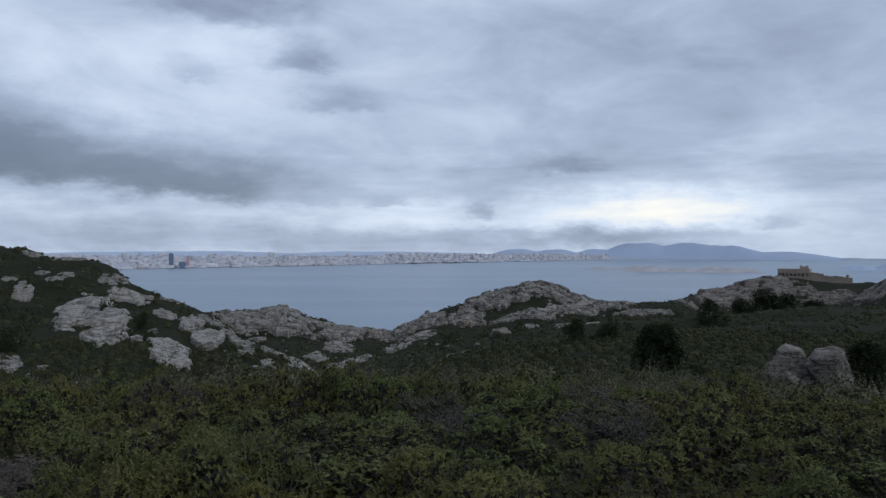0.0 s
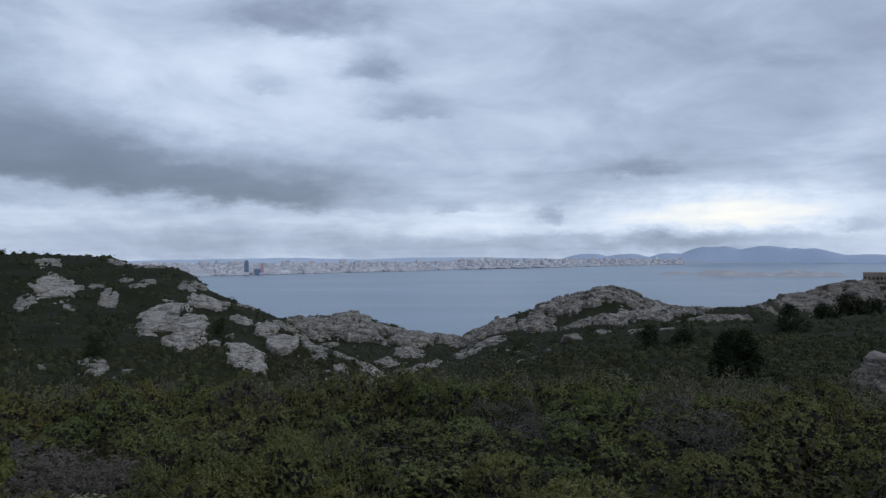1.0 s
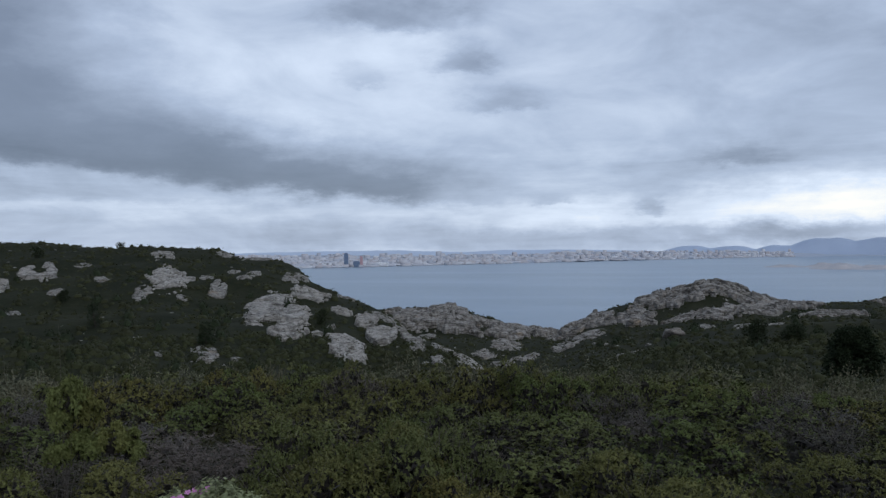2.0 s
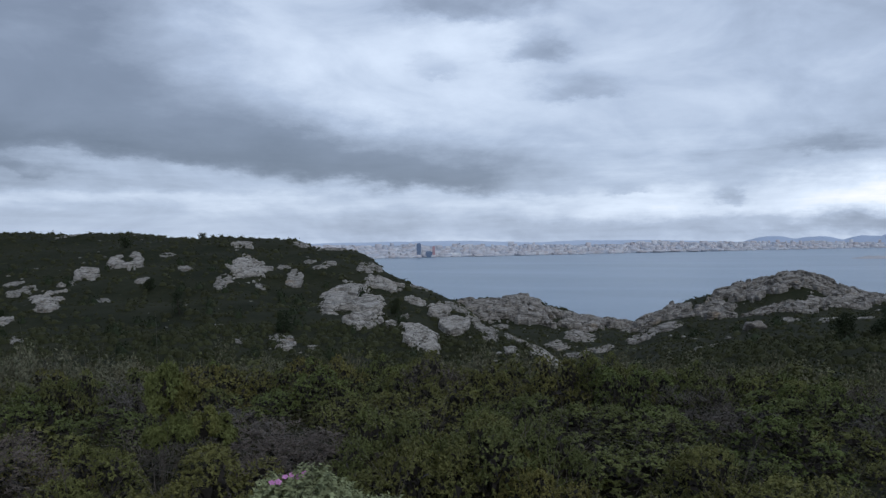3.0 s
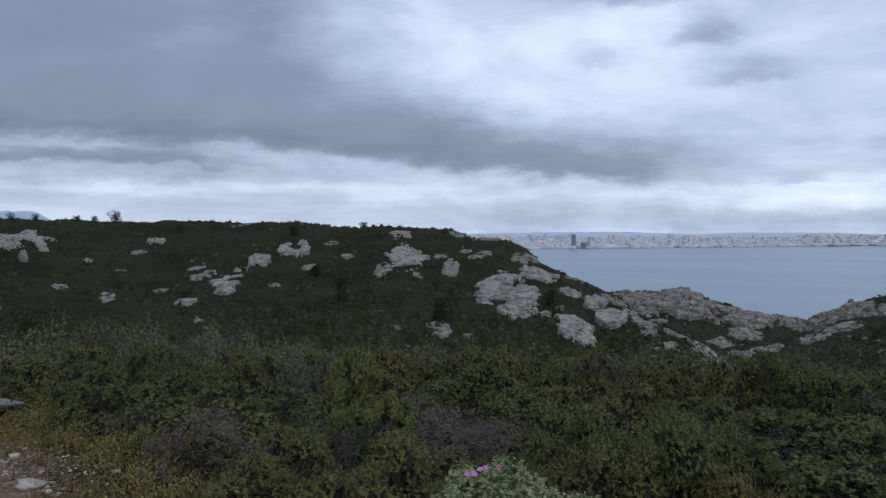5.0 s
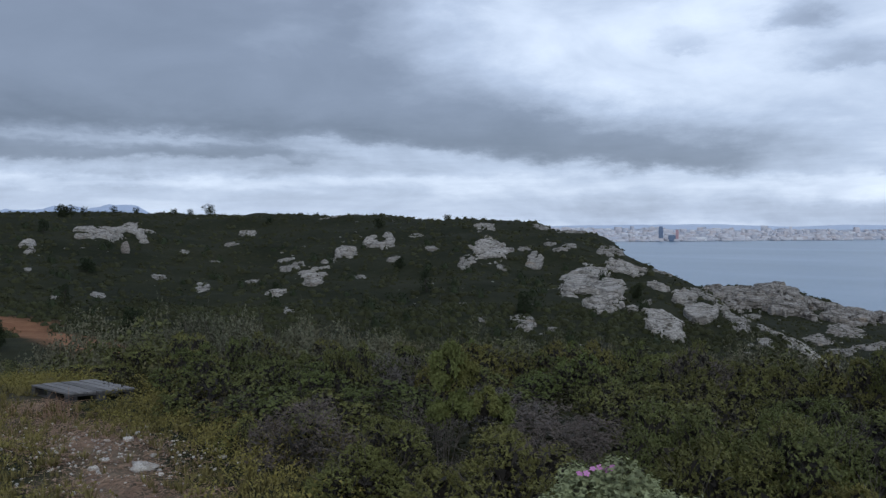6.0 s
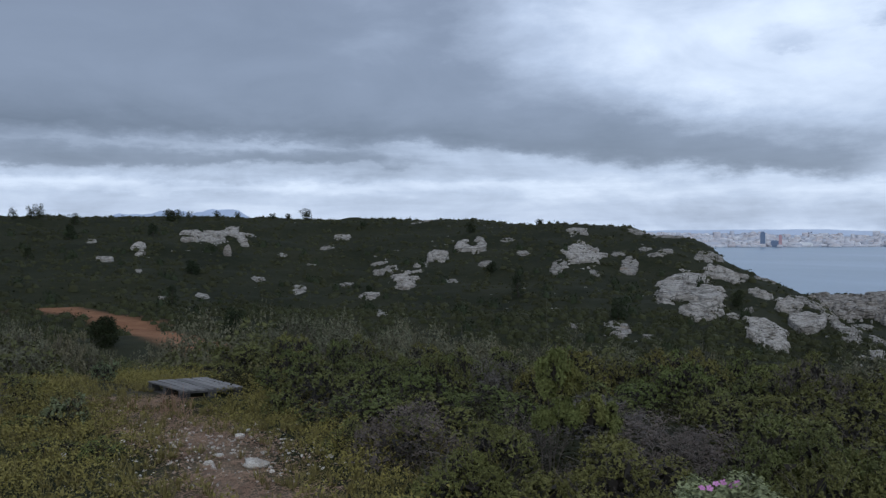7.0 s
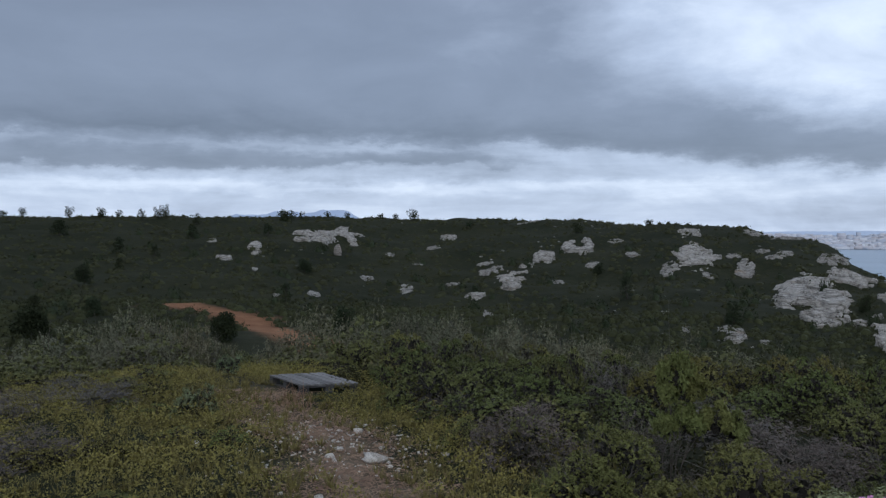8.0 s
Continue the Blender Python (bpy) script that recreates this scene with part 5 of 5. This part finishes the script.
def heaped_shrub(name, label, at, mounds, leaf, mat, stems, seed):
    """A tall shrub whose foliage is heaped up in several rounded mounds (dx, dy, dz, radius, height)."""
    rng = np.random.default_rng(seed)
    x, y = at
    root = tagged(new(name), label, "shrub")
    root.matrix_world = pose(x, y, ground_z(x, y) - 0.03)
    for dx, dy, dz, radius, tall in mounds:
        heap = puff_heap(rng, 9, 0.3, 0.26)
        v, q = sprig_leaves(rng, int(4200 * radius), 9, leaf / radius, 0.45, 0.026 / radius, 0.2, 0.4, heap=heap)
        part("foliage", mesh_of("foliage", v * (radius, radius, tall) + (dx, dy, dz), q, mat), None, root)
        v, q = join(shade_slivers(rng, 200, 0.2), puff_cores(heap))
        # Each mound gets its own dark filler as painted shade.
        part("dead_wood", mesh_of("dead_wood", v * (radius, radius, tall) + (dx, dy, dz), q, INNER_SHADE), None, root, "dark filler that stands in for the shade inside the shrub")["kind"] = "stuff"
    top = max(m[2] + m[4] for m in mounds)
    sv, sf = shrub_stems(rng, stems, 0.9, 0.014)
    part("stem_tangle", mesh_of("stems", np.array([s[:] for s in sv]) * (0.26, 0.26, top), sf, TWIG), None, root, "bare grey twigs")
    return root


# a bright shrub that stands over its neighbours
heaped_shrub("buckthorn_shrub", "bright yellow-green shrub standing taller than its neighbours", TALL_AT,
             [(0.03, 0.02, 0.81, 0.10, 0.18), (0.11, 0.08, 0.73, 0.10, 0.15), (-0.02, -0.02, 0.71, 0.08, 0.12), (0.10, 0.06, 0.50, 0.11, 0.15), (0.24, 0.17, 0.51, 0.12, 0.16), (0.34, 0.25, 0.46, 0.09, 0.13), (-0.02, -0.03, 0.47, 0.08, 0.11)], 0.018, LIME, 12, 41)
for b, r, wide, tall in ((8.0, 10.6, 1.1, 0.86), (5.6, 10.9, 0.9, 0.7), (9.9, 10.9, 0.9, 0.66), (26.0, 4.9, 1.0, 0.70), (22.0, 4.7, 1.1, 0.74), (17.8, 4.9, 1.1, 0.76), (13.5, 5.3, 1.0, 0.72)):
    shrub("green" if r > 9 else "mastic", *spot(b, r), wide, tall, b * 20, True, 0)
for b, r, wide, tall in ((71.5, 19.0, 2.0, 1.3), (69.3, 20.0, 1.8, 1.25), (74.0, 20.5, 2.2, 1.2), (66.9, 21.0, 1.3, 1.0), (77.0, 19.0, 2.0, 0.95), (80.5, 20.0, 2.0, 0.9), (72.5, 17.5, 1.5, 0.8)):
    shrub("wispy", *spot(b, r), wide, tall * 1.25, b * 31, False, int(b) % 3)
for b, r, wide, tall in ((56.4, 15.2, 1.2, 0.7), (54.6, 15.8, 1.5, 0.95), (52.6, 15.4, 1.4, 0.9), (50.6, 16.2, 1.6, 1.0), (48.6, 15.6, 1.3, 0.8), (46.6, 16.4, 1.5, 1.0), (44.6, 15.8, 1.3, 0.85), (42.2, 16.6, 1.4, 0.95), (40.0, 16.0, 1.2, 0.75), (36.0, 16.8, 1.3, 0.85), (31.0, 16.4, 1.2, 0.75), (25.0, 16.6, 1.2, 0.75)):
    shrub("wispy", *spot(b, r), wide * 1.15, tall * 1.4, b * 37, False, int(b) % 3)
shrub("sage", *spot(66.6, 12.6), 0.42, 0.3, 10, False, 0)
shrub("sage", *spot(69.5, 9.0), 0.5, 0.3, 70, False, 0)


rng_low = np.random.default_rng(63)
for _ in range(46):
    b, r = float(rng_low.uniform(52, 84)), float(rng_low.uniform(3.6, 11.5))
    x, y = spot(b, r)
    if 0.75 < line_gap(np.array([x]), np.array([y]), FOOTPATH)[0] < 2.4 and math.hypot(x + 9.07, y - 4.94) > 0.95:
        shrub(["olive", "green", "heath", "olive"][int(rng_low.integers(0, 4))], x, y, float(rng_low.uniform(0.3, 0.6)), float(rng_low.uniform(0.12, 0.24)), b * 50, False, int(rng_low.integers(0, 3)))


def rockrose():
    """The flowering shrub by the eye: pale foliage, stems and pink flowers."""
    rng = np.random.default_rng(77)
    x, y = FLOWER_AT
    root = tagged(new("flowering_rockrose"), "pale grey-green rockrose shrub with a few pink flowers", "shrub")
    root.matrix_world = pose(x, y, ground_z(x, y) - 0.03)
    wide, tall = 0.41, 0.32
    for dz, wider, count in ((0.415, 1.0, 1500), (0.12, 1.08, 700)):
        v, q = sprig_leaves(rng, count, 8, 0.055, 0.5, 0.10, 0.10, 0.4, 26, 0.24)
        part("foliage", mesh_of("foliage", v * (wide * wider, wide * wider, tall) + (0, 0, dz), q, SAGE), None, root)
    sv, sf = shrub_stems(rng, 30, 0.9, 0.014)
    part("stem_tangle", mesh_of("stems", np.array([s[:] for s in sv]) * (0.33, 0.33, 0.68), sf, TWIG), None, root)
    # Near-black filler for the shade under the rockrose leaves.
    part("dead_wood", mesh_of("dead_wood", shade_slivers(rng, 400, 0.2)[0] * (wide, wide, 0.62), np.arange(1200).reshape(-1, 3), INNER_SHADE), None, root)
    for dx, dy in ((-0.10, -0.10), (-0.13, -0.10), (-0.07, -0.04), (-0.03, -0.06), (-0.09, -0.06), (-0.02, -0.03)):
        dz = 0.415 + tall * (math.sqrt(1 - (dx * dx + dy * dy) / wide ** 2) + 0.10)
        bm = bmesh.new()
        for i in range(5):
            a = i * 2 * math.pi / 5
            ring = [(0, 0, 0.004), (0.011, -0.010, 0.010), (0.026, -0.011, 0.012), (0.031, 0, 0.008), (0.026, 0.011, 0.012), (0.011, 0.010, 0.010)]
            bm.faces.new([bm.verts.new((px * math.cos(a) - py * math.sin(a), px * math.sin(a) + py * math.cos(a), pz)) for px, py, pz in ring])
        bmesh.ops.create_icosphere(bm, subdivisions=1, radius=0.006, matrix=Matrix.Translation((0, 0, 0.008)))
        ob = part("flower", bm, PETAL, root, "crumpled pink flower")
        ob.matrix_basis = pose(dx, dy, dz, float(rng.uniform(20, 80)), 0, float(rng.uniform(-60, 60))) @ Matrix.Scale(0.48, 4)


rockrose()


# ---- the footpath ----
def brow_shrubs():
    """The joined shrubs of the slope below the viewpoint."""
    rng = np.random.default_rng(51)
    round_ones = [sprig_leaves(rng, 150, 4, 0.085, 0.6, 0.10, 0.35, 0.4, 14) for _ in range(6)]
    x, y, r = spread(rng, 900, 12.6, 32, 92, -38, 0.5)
    keep = line_gap(x, y, FOOTPATH) > 1.2
    x, y = x[keep], y[keep]
    wide = rng.uniform(0.9, 1.7, len(x))
    scatter("slope_shrubs", round_ones, x, y, wide, wide * rng.uniform(0.32, 0.52, len(x)), rng, SCRUB_BROW, "bushy olive-green shrubs below the viewpoint", "shrubs")
    wispy = [sprig_leaves(rng, 120, 5, 0.095, 0.38, 0.3, 0.2, 1.0, 18) for _ in range(5)]
    x, y, r = spread(rng, 330, 13.2, 26, 64, -36, 0.5)
    keep = fbm(np.stack([x * 0.16, y * 0.16, 0 * x], 1), 2, 91) > -0.15
    x, y = x[keep], y[keep]
    wide = rng.uniform(0.8, 1.4, len(x))
    scatter("rosemary_thicket", wispy, x, y, wide, rng.uniform(0.6, 1.2, len(x)), rng, WISPY, "grey-green rosemary bushes along the brow of the slope", "bushes")


brow_shrubs()


def undergrowth():
    rng = np.random.default_rng(29)
    low = [clump(rng, 110, 0.09) for _ in range(5)]
    x, y, r = spread(rng, 800, 2.0, 13.5, 62, -38, 0.5)
    keep = (line_gap(x, y, FOOTPATH) > 1.2) & (np.hypot(x + 0.34, y) > 1.9)
    x, y = x[keep], y[keep]
    wide = rng.uniform(0.4, 0.8, len(x))
    scatter("undergrowth", low, x, y, wide, rng.uniform(0.12, 0.26, len(x)), rng, SCRUB_FAR, "low dark green undergrowth between the shrubs", "undergrowth")


undergrowth()


def grass_and_herbs():
    rng = np.random.default_rng(19)
    herb = [clump(rng, 110, 0.075) for _ in range(6)]
    x, y, r = spread(rng, 6400, 2.4, 14, 92, 44, 0.5)
    gap = line_gap(x, y, FOOTPATH)
    b = np.degrees(np.arctan2(-x, y))
    keep = (gap > 0.62 * rng.random(len(x)) + 0.5 * np.exp(-((x + 5.8) ** 2 + (y - 3.3) ** 2) / 0.8)) & ((gap < 1.9) | (b > 62)) & (np.hypot(x + 9.07, y - 4.94) > 0.75) & (np.hypot(x + 0.6, y) > 1.9)
    x, y = x[keep][:1900], y[keep][:1900]
    wide = rng.uniform(0.15, 0.45, len(x))
    scatter("low_herbs", herb, x, y, wide, wide * rng.uniform(0.3, 0.6, len(x)), rng, HERB, "low yellow-green herbs and seedlings beside the path", "herbs")
    x, y, r = spread(rng, 7800, 2.2, 15, 92, 40, 0.5)
    gap = line_gap(x, y, FOOTPATH)
    keep = (gap > 0.5 * rng.random(len(x)) * np.exp(-((x + 5.8) ** 2 + (y - 3.3) ** 2) / 2)) & (gap < 1.2 + 1.6 * rng.random(len(x))) & (np.hypot(x + 9.07, y - 4.94) > 0.62)
    x, y = x[keep], y[keep]
    tufts = []
    for _ in range(5):
        n = 16
        a, s = rng.uniform(0, 6.28, n), rng.uniform(0.1, 1.0, n)
        foot = np.stack([np.cos(a) * 0.3 * s, np.sin(a) * 0.3 * s, np.zeros(n)], 1)
        tip = np.stack([np.cos(a) * s, np.sin(a) * s, rng.uniform(0.5, 1.1, n)], 1)
        side = np.stack([-np.sin(a), np.cos(a), np.zeros(n)], 1) * 0.05
        tufts.append((np.stack([foot - side, foot + side, tip], 1).reshape(-1, 3), np.arange(3 * n).reshape(-1, 3)))
    wide = rng.uniform(0.1, 0.26, len(x))
    scatter("path_grass", tufts, x, y, wide, rng.uniform(0.04, 0.12, len(x)), rng, GRASS, "thin olive grass tufts along the path", "grass")


def path_stones():
    rng = np.random.default_rng(23)
    forms = []
    for k in range(8):
        p, t = rock_form(1.0, rng.uniform(0.7, 1.0), rng.uniform(0.4, 0.75), 900 + k, 2)
        forms.append(mesh_of("path_stone", p, t, STONE_NEAR))

    def lay(x, y, size, k, sink=0.12):
        ob = new("path_stone", forms[k])
        ob.matrix_world = pose(x, y, ground_z(x, y) - sink * size, float(rng.uniform(-8, 8)), float(rng.uniform(-8, 8)), float(rng.uniform(0, 360))) @ Matrix.Scale(size, 4)
        tagged(ob, "whitish limestone stone lying on the path" if size < 0.15 else "large whitish limestone stone on the path", "stone", "path stones")

    lay(-5.66, 3.42, 0.20, 3, 0.02)
    for dx, dy, s in ((-0.3, -0.18, 0.17), (-0.42, -0.02, 0.13), (0.35, 0.5, 0.12), (0.15, 0.62, 0.14), (-0.75, 0.42, 0.16), (-0.95, 0.62, 0.12), (-0.18, -0.22, 0.12), (-1.35, -0.85, 0.14), (0.7, -0.9, 0.17)):
        lay(-5.72 + dx, 3.42 + dy, s * 0.75, int(rng.integers(0, 8)))
    for _ in range(64):
        k = rng.random()
        i = min(int(k * 4), 3) + 2
        (ax, ay), (bx, by) = FOOTPATH[i], FOOTPATH[i + 1]
        t = rng.random()
        x, y = ax + (bx - ax) * t + rng.normal(0, 0.36), ay + (by - ay) * t + rng.normal(0, 0.36)
        if math.hypot(x + 9.07, y - 4.94) > 0.7:
            lay(x, y, float(rng.uniform(0.02, 0.065)), int(rng.integers(0, 8)))
    chips = [rock_form(1.0, 0.8, 0.5, 950 + k, 1) for k in range(4)]
    n = 900
    at = np.array([(-6.2 + rng.normal(0, 0.62), 3.45 + rng.normal(0, 0.48)) for _ in range(n)])
    size = 0.008 + 0.045 * rng.random(n) ** 2.5
    scatter("path_gravel", [(v * (2, 2, 1), t) for v, t in chips], at[:, 0], at[:, 1], size, size, rng, STONE_NEAR, "white limestone chips strewn over the path", "gravel")


def path_litter():
    """Brown twigs and dead leaves trodden into the path."""
    rng = np.random.default_rng(37)
    bits = []
    for _ in range(5):
        n = 14
        at = np.stack([rng.uniform(-1, 1, n), rng.uniform(-1, 1, n), rng.uniform(0.05, 0.6, n)], 1)
        a, long = rng.uniform(0, 6.28, n), rng.uniform(0.15, 0.7, n)
        way = np.stack([np.cos(a), np.sin(a), rng.normal(0, 0.25, n)], 1) * long[:, None]
        side = np.stack([-np.sin(a), np.cos(a), 0 * a], 1) * rng.uniform(0.02, 0.09, n)[:, None]
        bits.append((np.stack([at - side, at + side, at + way], 1).reshape(-1, 3), np.arange(3 * n).reshape(-1, 3)))
    x, y, r = spread(rng, 9000, 2.5, 10.5, 88, 48, 0.5)
    keep = line_gap(x, y, FOOTPATH) < 0.2 + 0.55 * rng.random(len(x))
    x, y = x[keep], y[keep]
    wide = rng.uniform(0.10, 0.24, len(x))
    scatter("path_litter", bits, x, y, wide, rng.uniform(0.015, 0.04, len(x)), rng, STRAW, "brown twigs and dead leaves trodden into the path", "litter", 0.0)


def pallet():
    rng = np.random.default_rng(5)
    x, y = -9.29, 5.07
    root = tagged(new("wooden_pallet"), "weathered grey wooden pallet lying on the grass", "pallet")
    root.matrix_world = pose(x, y, ground_z(x, y) - 0.03, -3.9, -1.8, -6.2)

    def plank(name, cx, cy, cz, dx, dy, dz, turn=0.0):
        bm = bmesh.new()
        box(bm, 0, 0, 0, dx, dy, dz, 0, 0.004)
        for v in bm.verts:
            v.co.z += 0.006 * noise.noise(Vector((v.co.x * 3, cy * 9, 1.0)))
        # All parts below the top boards take the copy darkened for shade.
        ob = part(name, bm, OLD_WOOD if name == "top_board" else SHADED_WOOD, root)
        ob.matrix_basis = pose(cx, cy, cz, 0, 0, turn)

    for i in range(7):
        plank("top_board", rng.uniform(-0.014, 0.014), -0.336 + i * 0.112, 0.118, 1.0, 0.093, 0.020, rng.uniform(-0.7, 0.7))
    for cx in (-0.44, 0.0, 0.44):
        plank("stringer", cx, 0, 0.097, 0.10, 0.76, 0.020)
        for cy in (-0.33, 0.0, 0.33):
            plank("block", cx, cy, 0.03, 0.10, 0.11, 0.066)
    for cy in (-0.33, 0.0, 0.33):
        plank("bottom_board", 0, cy, 0.012, 1.0, 0.09, 0.017)


def dry_tuft(x, y, seed, stalks=26, tall=0.34):
    """A bunch of withered reddish-brown stalks, some bent over."""
    rng = np.random.default_rng(seed)
    root = tagged(new("dry_stalks"), "withered reddish-brown stalks beside the pallet", "plant", "dry stalks")
    root.matrix_world = pose(x, y, ground_z(x, y) - 0.02)
    for name, count, lean in (("upright_stalks", stalks // 2, 0.25), ("bent_stalks", stalks // 2, 0.9)):
        verts, faces = [], []
        for _ in range(count):
            a, s, h = rng.uniform(0, 6.28), rng.uniform(0.2, 1.0) * lean, tall * rng.uniform(0.5, 1.0)
            foot = Vector((rng.normal(0, 0.10), rng.normal(0, 0.10), 0))
            knee = foot + Vector((math.cos(a) * s * h * 0.4, math.sin(a) * s * h * 0.4, h * 0.6))
            end = knee + Vector((math.cos(a) * s * h, math.sin(a) * s * h, h * (0.4 - 0.35 * lean)))
            limb(verts, faces, foot, knee, 0.004, 0.003, 3)
            limb(verts, faces, knee, end, 0.003, 0.0015, 3)
        part(name, mesh_of(name, verts, faces, STRAW), None, root)["kind"] = "stuff"


grass_and_herbs()
path_stones()
path_litter()
pallet()
dry_tuft(-8.3, 4.2, 81)
dry_tuft(-8.0, 4.05, 82, 20, 0.22)
dry_tuft(-8.6, 4.0, 83, 16, 0.2)
